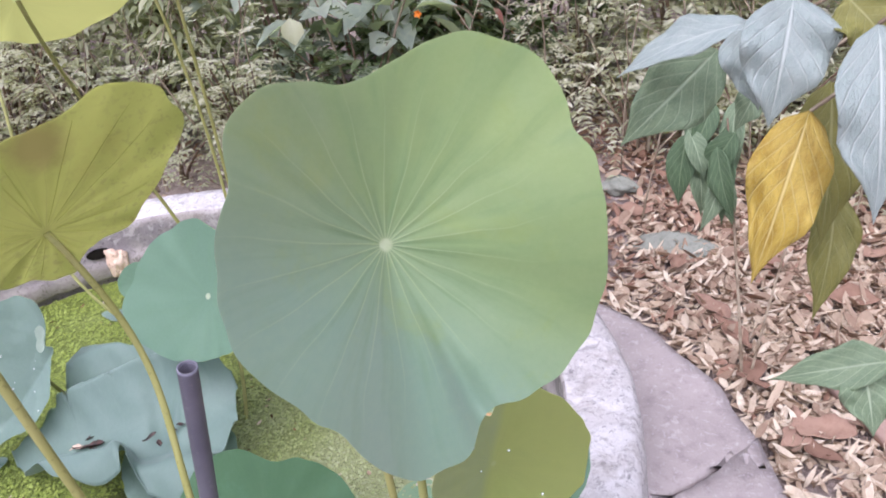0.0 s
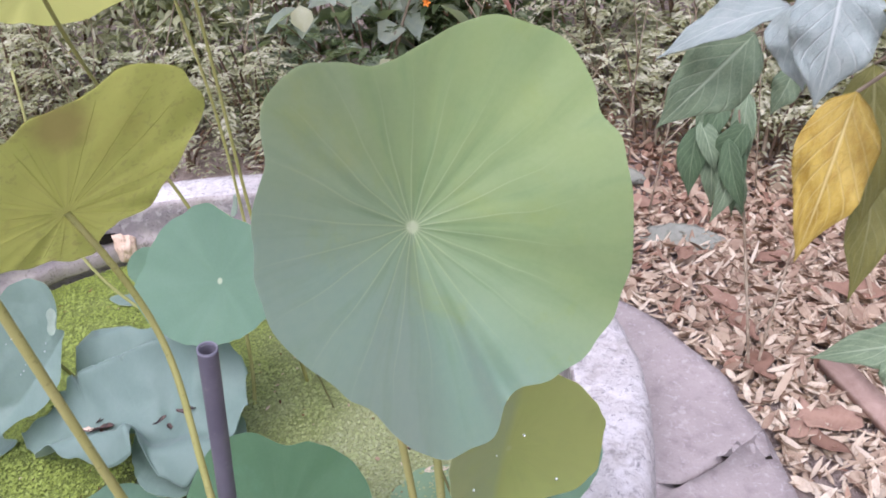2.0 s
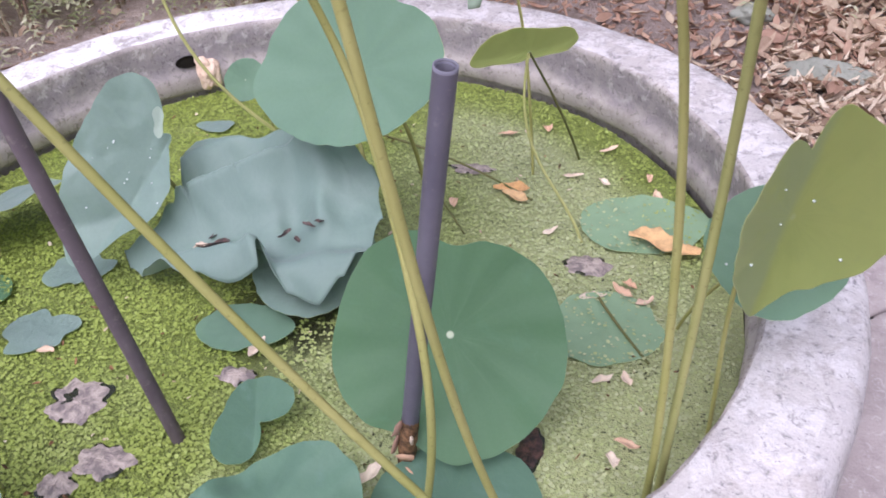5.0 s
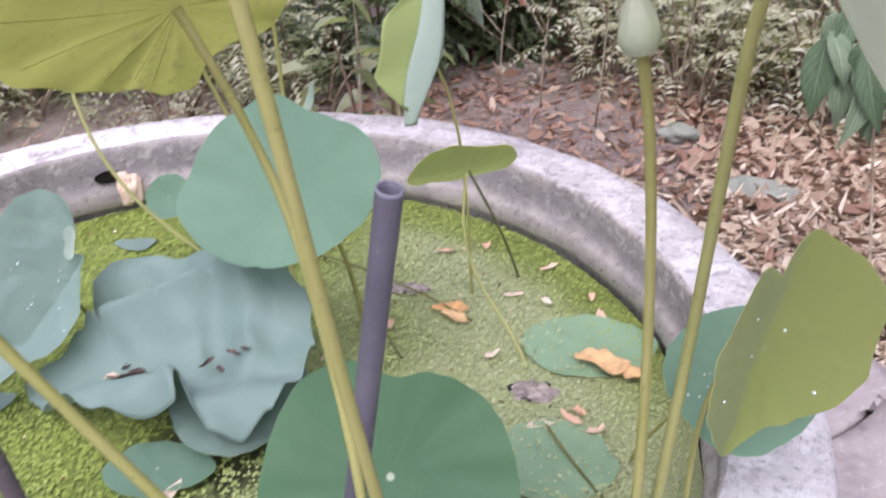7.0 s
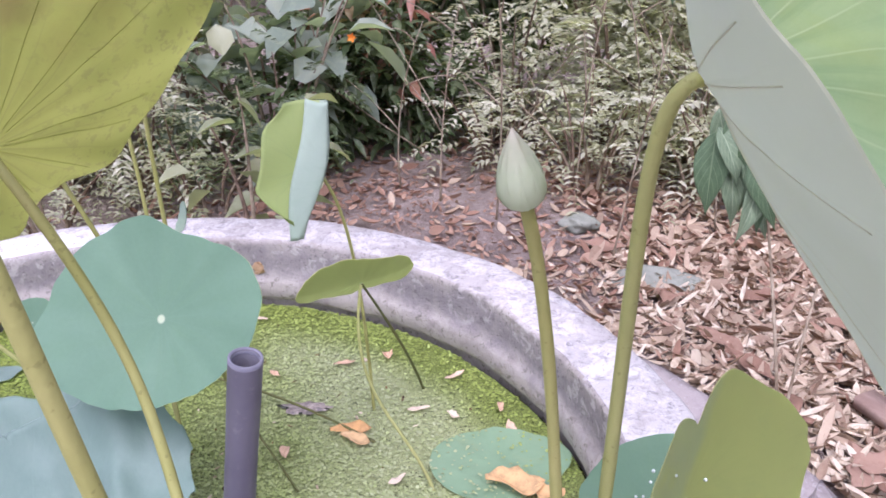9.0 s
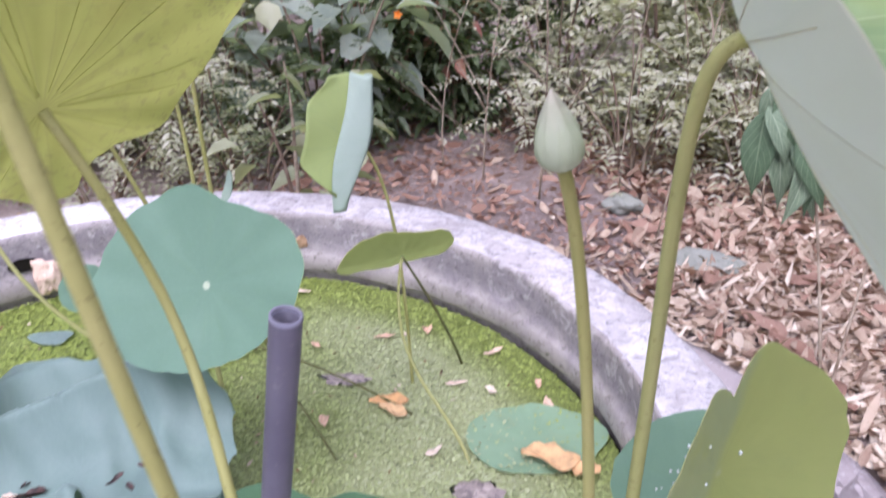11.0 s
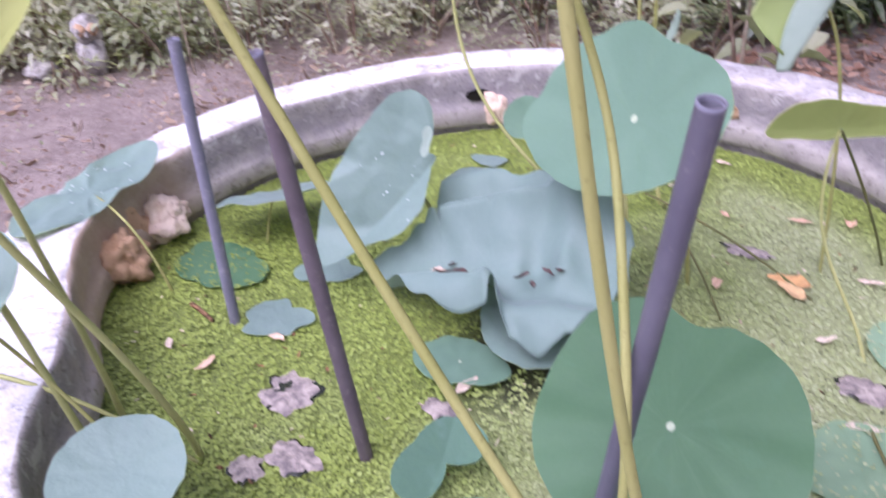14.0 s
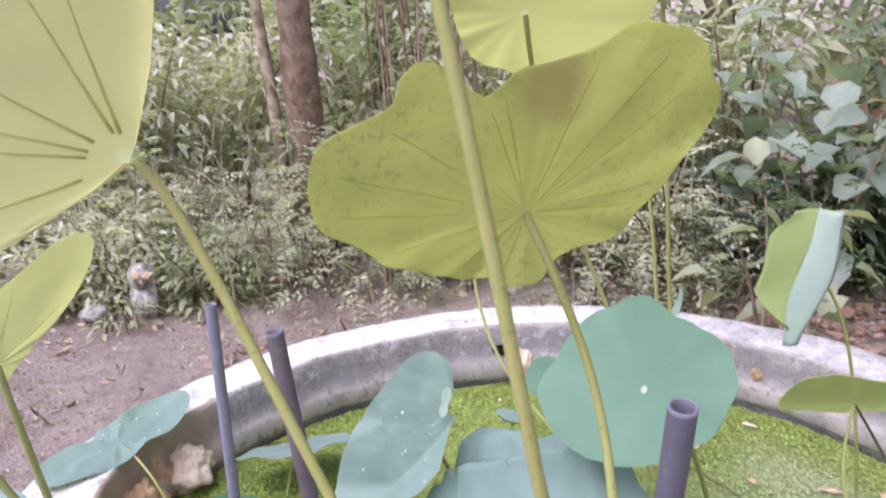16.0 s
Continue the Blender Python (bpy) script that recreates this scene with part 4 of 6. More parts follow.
for i in range(31):
    f = i / 30
    w = min(1.0, (f / .22 + .02) ** .6) * (1 - .30 * soft(f, .72, 1.0)) * (1 + .03 * math.sin(f * 11))
    roll = .30 + .70 * math.sin(math.pi * min(1.0, .10 + f * .62))
    row = []
    for j in range(12):
        g = 1 - j / 11
        row.append(low + axis * (f + .10 * g * (1 - f) - .07 * g * g * f) - side * g * w * .070 + front * (.014 * g * g + .002 * math.sin(f * 9 + g * 3)))
    for j in range(1, 19):
        t = radians(225) * j / 18
        rho = .0235 * roll * (1 - .25 * j / 18)
        row.append(low + axis * (f - .05 * (1 - f) * j / 18 + .015 * math.sin(j * .35) * f) + side * rho * math.sin(t) * (1.0 if t < 1.6 else 1.35) + front * rho * (1 - math.cos(t)) * .35 + side * .004 * math.sin(f * 7 + j * .5))
    rows.append([bm.verts.new(p) for p in row])
for i in range(30):
    for j in range(29):
        fc = bm.faces.new((rows[i][j], rows[i][j + 1], rows[i + 1][j + 1], rows[i + 1][j]))
        fc.material_index = 0 if j < 12 else 1
        for lp, (a, b) in zip(fc.loops, ((i, j), (i, j + 1), (i + 1, j + 1), (i + 1, j))):
            lp[uvl].uv = (.5 + .45 * (b - 11) / 18, .05 + .9 * a / 30)
bm.normal_update()
bmesh.ops.solidify(bm, geom=bm.faces[:], thickness=.0008)
part("blade", bm, [LOTUS_FRESH, LOTUS_CURL], ob)
part("stalk", tube(bezier([(.07, 1.78, -.03), (.06, 1.78, .25), (.05, 1.76, .42), (.012, 1.72, .50)], 24), .0032, .0026, 8), STALK, ob)
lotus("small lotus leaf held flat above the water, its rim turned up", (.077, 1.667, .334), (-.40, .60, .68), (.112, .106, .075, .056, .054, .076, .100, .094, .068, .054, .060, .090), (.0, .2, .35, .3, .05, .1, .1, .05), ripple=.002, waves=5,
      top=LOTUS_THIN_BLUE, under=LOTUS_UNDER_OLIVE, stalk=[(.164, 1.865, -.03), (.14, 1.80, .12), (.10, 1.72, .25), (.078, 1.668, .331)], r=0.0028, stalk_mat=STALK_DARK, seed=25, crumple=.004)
lotus("tall lotus leaf, pale underside veined, near the rim", (-.25, .735, .863), (-.6, .5, .6), (.298, .274, .262, .256, .254, .246, .244, .250, .242, .228, .222, .220, .170, .010, .010, .010, .010, .010, .010, .010, .010, .010, .010, .010, .010, .010, .010, .010, .010, .010, .010, .010, .010, .012, .020, .070, .400, .400, .390, .332), (.15,) * 4,
      top=LOTUS_THIN, under=LOTUS_UNDER_PALE, stalk=[(.225, .86, -.03), (-.073, .762, .497), (-.239, .79, .801), (-.25, .737, .861)], r=0.0055, seed=29, veins=15, vein_r=.0017, crumple=.004)
lotus("yellow-green lotus leaf partly folded", (-0.572, 0.703, 0.617), (-.5, .6, .6), (.036, .034, .032, .032, .034, .036, .040, .050, .060, .080, .120, .166, .230, .142, .062, .042, .034, .028, .026, .024, .024, .024, .026, .028, .034, .044, .060, .076, .068, .062, .050, .042), (.1,) * 4,
      top=LOTUS_THIN, under=LOTUS_UNDER, stalk=[(-.682, .795, -.03), (-.63, .77, .25), (-.585, .72, .47), (-.572, .704, .615)], r=0.0055, stalk_mat=STALK_PALE, seed=31, veins=15, vein_r=.0003, crumple=.004, form=bent_form)
lotus("yellow lotus leaf high over the tub", (-.315, 1.387, .951), (-.5, .5, .7), (.10, .14, .16, .18, .20, .18, .14, .11), (.1,) * 4,
      top=LOTUS_THIN, under=LOTUS_UNDER_OLIVE, stalk=[(-.2, 1.5, -.03), (-.3, 1.846, .253), (-.549, 1.77, .488), (-.315, 1.389, .949)], r=0.0045, seed=33)
lotus("high green lotus leaf on a long stalk", (.06, .70, 1.17), (-.3, .2, .9), (.16, .17, .15, .16, .17, .16, .15, .16), (.15,) * 4, up=(0, 1, 0),
      top=LOTUS_LIME, under=LOTUS_UNDER, stalk=[(.232, .885, -.03), (.126, .729, .486), (.164, .716, .836), (.062, .702, 1.168)], r=0.0048, seed=35)
lotus("lotus leaf on a far stalk", (-.517, 1.936, 1.09), (-.1, .3, .9), (.13, .12, .14, .13), (.15,) * 4, up=(0, 1, 0), top=LOTUS_BLUE,
      stalk=[(-.38, 1.95, -.03), (-.461, 2.063, .255), (-.396, 2.003, .603), (-.517, 1.937, 1.088)], r=0.0045, seed=37)
lotus("blue-green lotus leaf on a far stalk", (-.305, 1.787, 1.0), (-.1, .3, .9), (.13, .14, .12, .13), (.15,) * 4, up=(0, 1, 0), top=LOTUS_BLUE, under=LOTUS_BLUE,
      stalk=[(-.28, 1.86, -.03), (-.39, 1.968, .218), (-.336, 1.9, .536), (-.305, 1.788, .998)], r=0.0045, seed=39)
lotus("lotus leaf held just over the duckweed", (-.935, 1.35, .085), (-.30, .22, 1), (.12, .14, .12, .11, .09, .125, .12, .11), (.05, .05, .05, .05), up=(0, 1, 0),
      top=LOTUS_DUSTY, under=LOTUS_OLD, stalk=[(-.925, 1.30, -.03), (-.925, 1.31, .03), (-.935, 1.35, .083)], r=0.003, seed=41, ripple=.005, waves=4)
lotus("pale limp lotus leaf draped on the rim", (-1.115, 1.06, .186), (.18, -.08, 1), (.055, .06, .08, .14, .18, .12, .07, .06, .06, .065, .09, .15, .17, .10, .07, .06), (.0, .05, .0, .05), up=(-.22, 1, 0),
      drops=16, top=LOTUS_DUSTY, seed=43, ripple=.006, waves=3, crumple=.008, stalk=[(-.95, 1.08, -.03), (-.97, 1.07, .12), (-1.03, 1.06, .17), (-1.11, 1.06, .183)], r=0.003)
lotus("pale blue-green lotus leaf over the rim", (-.635, .63, .38), (.2, -.4, .9), (.09, .10, .09, .085, .09, .1, .09, .08), (.1,) * 4, top=LOTUS_DUSTY,
      stalk=[(-.52, .75, -.03), (-.53, .72, .12), (-.6, .67, .3), (-.635, .63, .378)], r=0.003, seed=44, ripple=.004, waves=4)
lotus("pale blue-green lotus leaf near the rim", (-.465, .68, .145), (.2, -.3, 1), (.085, .085, .08, .075, .085, .09, .085, .08), (.15,) * 4, up=(0, 1, 0),
      top=LOTUS_DUSTY, stalk=[(-.44, .74, -.03), (-.45, .71, .07), (-.465, .68, .143)], r=0.003, seed=45)
lotus("large grey-green lotus leaf lying near the rim", (-.115, .795, .045), (0, -.08, 1), (.135, .155, .155, .14, .125, .118, .118, .115, .115, .125, .145, .145, .13, .125, .125, .125), (.1, .22, .06, .16, .05, .1, .1, .15), up=(-.45, .89, 0),
      top=LOTUS_LIMP, stalk=[(-.115, .815, -.03), (-.115, .815, .0), (-.115, .795, .043)], r=0.003, seed=47, ripple=.004, waves=5, crumple=.009)
lotus("pale limp lotus leaf with drooping lobes near the rim", (-.30, .715, .06), (.1, -.35, 1), (.055, .06, .075, .085, .08, .06, .045, .055, .085, .10, .095, .075, .05, .045, .05, .055), (.2, -.5, .1, .4, -.3, -.7, -.2, .3), up=(0, 1, 0),
      top=LOTUS_DUSTY, stalk=[(-.295, .77, -.03), (-.295, .76, .02), (-.30, .715, .058)], r=0.003, seed=61, ripple=.004, waves=3, crumple=.006)
lotus("small bent lotus leaf with a folded lobe", (-.214, .998, .035), (.1, -.2, 1), (.03, .052, .062, .066, .066, .066, .067, .067, .064, .058, .052, .047, .045, .046, .052, .062, .075, .084, .084, .07, .048, .025, .012, .015), (.1,) * 4, up=(0, 1, 0), ripple=.001, form=bent_form,
      top=LOTUS_LIMP, stalk=[(-.22, 1.05, -.03), (-.22, 1.03, .0), (-.214, .998, .033)], r=0.003, seed=49, steps=144)

# stray stalks
def stalk_only(ctrl, r, mat, label):
    ob = thing("lotus_stalk", ctrl[0], label, "stalk", "bare stalks")
    part("stalk", tube(bezier(ctrl, 30), r, r * 0.8, 8, wobble=0.04), mat, ob)


stalk_only([(-.36, 1.48, .1), (-.198, 1.6, .191), (-.587, 1.409, .244), (-.553, 1.533, .497), (-.56, 1.55, .75)], 0.0035, STALK_PALE, "thin pale bent lotus stalk")
stalk_only([(.204, 1.558, -.01), (.156, 1.627, .087), (.047, 1.617, .134), (.077, 1.667, .33)], 0.003, STALK_PALE, "thin curving pale lotus stalk")
stalk_only([(-.319, 1.858, .02), (-.1, 1.78, .03), (.085, 1.672, .006)], 0.0028, STALK_DARK, "brown dead stalk lying on the water")
stalk_only([(-.167, 1.714, .02), (-.1, 1.63, .03), (-.025, 1.538, .004)], 0.0024, STALK_DARK, "brown dead stalk lying on the water")
stalk_only([(.251, 1.394, .01), (.29, 1.32, .016), (.345, 1.258, .004)], 0.0028, STALK_DARK, "short dark stick afloat")
stalk_only([(-.872, 1.065, .006), (-.84, 1.06, .01), (-.795, 1.052, .006)], 0.005, CRUST, "short black twig afloat")
stalk_only([(-.55, .83, -.02), (-.52, .80, .16), (-.53, .73, .33), (-.53, .64, .55), (-.56, .57, .82)], 0.0056, STALK_PALE, "leaning green lotus stalk")
stalk_only([(-.80, .655, .178), (-.70, .69, .178), (-.63, .73, .16), (-.53, .82, -.01)], 0.0036, STALK_PALE, "thin pale stalk lying over the rim")
stalk_only([(-.601, .722, -.02), (-.586, .688, .151), (-.574, .677, .34), (-.572, .644, .54), (-.58, .60, .80)], 0.0054, STALK_PALE, "leaning green lotus stalk")

# bud
bud = thing("lotus_bud", (.35, 1.0, -.03), "closed pale green lotus bud on a straight stalk", "flower bud")
part("stalk", tube(bezier([(.351, 1.0, -.03), (.363, .91, .183), (.347, .999, .627), (.308, .92, .778)], 36), 0.0052, 0.0042, 10, wobble=0.03), STALK, bud)
top = Vector((.299, .908, .825))
base = Vector((.307, .919, .780))
for ring, (count, grow, lift) in enumerate(((5, 1.0, 0.0), (5, 0.93, 0.05), (4, 0.85, 0.1))):
    for i in range(count):
        bm = bmesh.new()
        uvl = bm.loops.layers.uv.new("UVMap")
        axis = (top - base)
        s1 = axis.cross(Vector((0.3, 1, 0))).normalized()
        s2 = axis.normalized().cross(s1)
        grid, span = [], 2 * math.pi / count * 1.35
        for a in range(13):
            f = a / 12
            wide = math.sin(math.pi * min(1, 0.12 + f * 0.88) ** 0.62) ** 0.9 * (1 - 0.1 * f) * 0.0138 * grow if f < 1 else 0.0003
            row = []
            for b in range(9):
                g = b / 8 - 0.5
                t = 2 * math.pi * (i + ring * 0.5) / count + span * g * (1 - 0.55 * f)
                out = wide * (1 + 0.06 * (abs(g) * 2) ** 2 + 0.03 * ring)
                row.append(bm.verts.new(base + axis * (lift * (1 - f) + f * (1 if ring else 0.97)) + (math.cos(t) * s1 + math.sin(t) * s2) * max(out, 0.0004)))
            grid.append(row)
        for a in range(12):
            for b in range(8):
                fc = bm.faces.new((grid[a][b], grid[a][b + 1], grid[a + 1][b + 1], grid[a + 1][b]))
                for lp, v in zip(fc.loops, (a, a, a + 1, a + 1)):
                    lp[uvl].uv = (0.5, v / 12)
        part("petal", bm, BUD, bud)


# pipes
def pipe(low, high, r, mat, label, crust=0.0):
    ob = thing("pipe", low, label, "pipe", "pipes standing in the tub")
    low, high = Vector(low), Vector(high)
    d = (high - low).normalized()
    s1 = d.cross(Vector((0, 1, 0.2))).normalized()
    s2 = d.cross(s1)
    bm = bmesh.new()
    prof = [(0, r)] + [(i / 20, r * (1 + 0.01 * math.sin(i * 1.7))) for i in range(1, 20)] + [(0.997, r), (1.0, r * 0.985), (1.0, r * 0.83), (0.97, r * 0.82), (0.5, r * 0.82)]
    rings = [[bm.verts.new(low + (high - low) * f + rr * (math.cos(t) * s1 + math.sin(t) * s2)) for t in [2 * math.pi * j / 28 for j in range(28)]] for f, rr in prof]
    for p, q in zip(rings, rings[1:]):
        for j in range(28):
            bm.faces.new((p[j], p[(j + 1) % 28], q[(j + 1) % 28], q[j]))
    bm.faces.new(rings[-1])
    part("tube", bm, mat, ob)
    bm = bmesh.new()
    rings = [[bm.verts.new(high + d * up_ + rr * (math.cos(t) * s1 + math.sin(t) * s2)) for t in [2 * math.pi * j / 28 for j in range(28)]] for up_, rr in ((-.0025, r * 1.012), (.0006, r * 1.005), (.001, r * .94), (.0006, r * .84), (-.004, r * .815))]
    for p, q in zip(rings, rings[1:]):
        for j in range(28):
            bm.faces.new((p[j], p[(j + 1) % 28], q[(j + 1) % 28], q[j]))
    part("cut_end", bm, PVC_FADED, ob, "pale sawn pipe end")
    if crust:
        bm = bmesh.new()
        rows = []
        for i in range(22):
            f = crust * i / 21
            rows.append([bm.verts.new(low + (high - low) * f + (r * (1.02 + 0.3 * max(0, noise.noise(Vector((t * 2, f * 60, 3))) + 0.1)) * (1 if i < 21 else 0.98)) * (math.cos(t) * s1 + math.sin(t) * s2)) for t in [2 * math.pi * j / 24 for j in range(24)]])
        for p, q in zip(rows, rows[1:]):
            for j in range(24):
                bm.faces.new((p[j], p[(j + 1) % 24], q[(j + 1) % 24], q[j]))
        part("crust", bm, CRUST, ob, "brown mud crust with stuck dead leaf bits")


pipe((.012, 1.0, -.04), (.127, .946, .652), 0.0118, PVC, "dark grey plastic pipe, open at the top", 0.22)
pipe((-.332, .966, -.04), (-.365, .931, .619), 0.0105, PVC_OLD, "brownish weathered plastic pipe with an open flared end")
pipe((-.765, 1.078, -.04), (-.756, 1.093, .53), 0.0098, PVC_FADED, "thin faded blue-grey plastic pipe")

# dead scraps stuck to the crust of the tall pipe
for i, (x, y, z, turn) in enumerate(((.026, .983, .03, .4), (.012, .982, .055, 1.3), (.038, .98, .075, 2.0), (.022, .976, .10, .9), (.03, .972, .012, 2.6))):
    bm = bmesh.new()
    bmesh.ops.create_icosphere(bm, subdivisions=2, radius=.009)
    for v in bm.verts:
        v.co = Vector((v.co.x * 1.7, v.co.y * .35, v.co.z * .8)) * (1 + .4 * noise.noise(v.co * 160 + Vector((i, 0, 0))))
    ob = part("dead_leaf_scrap", bm, (PETAL, BROWN_LEAF)[i % 2])
    ob.matrix_world = pose(x, y, z, 10, 60 * math.cos(turn * 3), math.degrees(turn))
    tagged(ob, "dry leaf scrap stuck to the muddy pipe foot", "dead leaf", "dead leaf scraps on the pipe")

# pads, scum and petals on the water
def pad(cx, cy, rx, ry, turn, mat, label, z=0.006, seed=1, cut=0.0, name="floating_leaf"):
    rng = random.Random(seed)
    ph = [rng.uniform(0, 6.28) for _ in range(4)]
    c, s = math.cos(turn), math.sin(turn)
    rad = []
    for j in range(16):
        a = 2 * math.pi * j / 16
        e = rx * ry / math.sqrt((ry * math.cos(a)) ** 2 + (rx * math.sin(a)) ** 2)
        rad.append(e * (1 + cut * (0.6 * math.sin(3 * a + ph[0]) + 0.5 * math.sin(5 * a + ph[1]) + 0.4 * math.sin(8 * a + ph[2]))))
    ob = thing(name, (cx, cy, 0), label, "floating leaf", "leaves afloat on the duckweed")
    part("blade", blade_mesh((cx, cy, z), (0.02, -0.03, 1), (-s, c, 0), rad, (0.03,), seed=seed, ripple=0.0008, waves=4, crumple=0.004, rings=10, steps=72, thick=0.001), [mat, LOTUS_UNDER], ob)
    part("stalk", tube(bezier([(cx, cy, z - .002), (cx + .01, cy + .01, z - .02), (cx + .03, cy + .02, -.10)], 8), .0028, .0028, 7), STALK, ob)


pad(-.335, 1.20, .085, .055, .2, LOTUS_BLUE, "dull blue-green floating leaf", seed=3, cut=.08, z=0.012)
pad(.31, 1.63, .125, .09, .2, PAD_WEEDY, "round green leaf floating half under duckweed", seed=4, cut=.04, z=0.004)
pad(.265, 1.325, .10, .085, .4, PAD_WEEDY, "round green leaf floating half under duckweed", seed=5, cut=.05, z=0.004)
pad(-.72, 1.848, .045, .03, .1, LOTUS_DUSTY, "small pale leaf scrap afloat", seed=6, cut=.15)
pad(-.93, 1.185, .11, .07, .1, LOTUS_DEEP, "dull green floating leaf round a pipe", seed=7, cut=.08)
pad(-.695, 1.12, .064, .05, .4, LOTUS_DUSTY, "pale grey-green ragged floating leaf", seed=8, cut=.2, z=0.007)
pad(-.73, 1.29, .065, .045, .5, LOTUS_DUSTY, "pale ragged floating leaf", seed=9, cut=.16)
pad(.105, .945, .12, .085, .35, LOTUS_LIMP, "grey-green leaf floating low by the rim", seed=12, cut=.05, z=0.012)
lotus("light green lotus leaf with water drops", (.0, .775, .078), (0, -.05, 1), (.088, .09, .085, .084, .09, .088, .085, .086), (.06,) * 4, up=(0, 1, 0), top=LOTUS_YOUNG, drops=7,
      stalk=[(.01, .80, -.03), (.01, .80, .03), (.0, .775, .076)], r=0.003, seed=13, ripple=.0015, waves=4)
for cx, cy, rx, ry, seed in ((-.53, .995, .05, .045, 1), (-.42, .90, .045, .03, 2), (-.465, .845, .03, .025, 3), (.22, 1.487, .045, .03, 4), (.19, 1.05, .02, .045, 5), (-.065, 1.772, .05, .02, 6), (-.30, 1.10, .03, .02, 7)):
    rg = random.Random(seed)
    bm = bmesh.new()
    rows = []
    for i in range(7):
        row = []
        for j in range(40):
            a = 2 * math.pi * j / 40
            k = 1 + 0.45 * noise.noise(Vector((math.cos(a) * 2, math.sin(a) * 2, seed))) + 0.09 * noise.noise(Vector((math.cos(a) * 6, math.sin(a) * 6, seed)))
            row.append(bm.verts.new((cx + rx * k * i / 6 * math.cos(a), cy + ry * k * i / 6 * math.sin(a), 0.004 * (1 - (i / 6) ** 4) + 0.0028 + 0.002 * noise.noise(Vector((cx * 40 + i, a * 3, 1))))))
        rows.append(row)
    for p, q in zip(rows, rows[1:]):
        for j in range(40):
            fc = bm.faces.new((p[j], q[j], q[(j + 1) % 40], p[(j + 1) % 40]))
            fc.material_index = 1 if p is rows[5] and noise.noise(Vector((j * .13, seed, 0))) > .1 or seed == 1 and p in rows[1:3] and 12 < j < 24 else 0
    tagged(part("scum_patch", bm, [WET if seed == 5 else SCUM, OPEN_WATER]), "wet brown rotten scrap on the duckweed" if seed == 5 else "grey-brown scum patch among the duckweed", "scum", "scum patches")


def dry_piece(at, length, width, turn, curl, mat, label, name="dead_leaf", tilt=0.15, group="dead leaves", category="dead leaf", lift=0.0):
    """One curled dry leaf or petal, lying on its support."""
    bm = bmesh.new()
    rows = []
    key = at[0] * 91 + at[1] * 57
    for i in range(13):
        f = i / 12
        w = width * 0.5 * math.sin(math.pi * (0.03 + 0.95 * f ** 1.25)) ** 0.8
        bow = width * 0.45 * noise.noise(Vector((key, f * 1.6, 0)))
        twist = 1.3 * curl * noise.noise(Vector((key + 9, f * 1.5, 2)))
        row = []
        for j in range(7):
            g = (j / 3 - 1) * (1 + 0.5 * noise.noise(Vector((key, f * 5, 3 if j > 3 else 8))))
            lift_ = abs(g) ** 1.6 * w * curl * 1.3 + (f - 0.5) ** 2 * length * curl + 0.06 * width * math.sin(f * 9 + g * 2 + key) + g * w * twist
            row.append(bm.verts.new(((f - 0.5) * length, g * w + bow, lift_)))
        rows.append(row)
    low = min(v.co.z for v in bm.verts)
    for v in bm.verts:
        v.co.z -= low
    for p, q in zip(rows, rows[1:]):
        for j in range(6):
            bm.faces.new((p[j], p[j + 1], q[j + 1], q[j]))
    bm.normal_update()
    bmesh.ops.solidify(bm, geom=bm.faces[:], thickness=0.0007)
    ob = part(name, bm, mat)
    ob.matrix_world = pose(at[0], at[1], at[2] + 0.004 + lift, math.degrees(tilt) * 0.5, math.degrees(tilt) * 0.3, math.degrees(turn))
    return tagged(ob, label, category, group)


rg = random.Random(4)
for x, y in ((-.148, 1.878), (.224, 1.76), (.156, 1.774), (.313, 1.786), (.335, 1.726), (.075, 1.959), (.22, 1.89), (-.24, 2.1), (.24, 1.398), (.288, 1.419), (.277, 1.207),
             (.313, 1.217), (.306, 1.055), (.324, 1.091), (.139, 1.574), (-.072, 1.63), (-.014, 1.927), (-.705, .964), (-.65, 1.08), (-.29, 1.16), (.30, 1.44), (.33, 1.40), (-.805, .964)):
    dry_piece((x, y, 0.002), rg.uniform(.028, .05), rg.uniform(.012, .02), rg.uniform(0, 6.28), rg.uniform(.2, .6), PETAL, "pale pink-brown fallen petal afloat", "fallen_petal", group="petals afloat on the water", category="petal")
dry_piece((.037, 1.70, .003), .075, .03, .3, .3, ORANGE_LEAF, "orange dead leaf afloat on the duckweed")
dry_piece((.05, 1.675, .004), .06, .028, -.3, .2, ORANGE_LEAF, "orange dead leaf afloat on the duckweed")
dry_piece((.336, 1.575, .008), .10, .055, .15, .25, ORANGE_LEAF, "large orange dead leaf on a floating leaf")
dry_piece((.39, 1.545, .006), .05, .04, -.5, .3, ORANGE_LEAF, "orange dead leaf on a floating leaf")
dry_piece((-.015, .94, .03), .065, .018, 1.2, .5, PETAL, "pale dried petal by the pipe", "fallen_petal", group="petals afloat on the water", category="petal")
dry_piece((-.428, 1.308, .084), .06, .02, .55, .7, WET, "dark wet leaf scraps lying in the crumpled leaf", lift=.002)
dry_piece((-.450, 1.300, .086), .026, .014, .75, .4, PETAL, "pale scrap lying in the crumpled leaf", lift=.004)
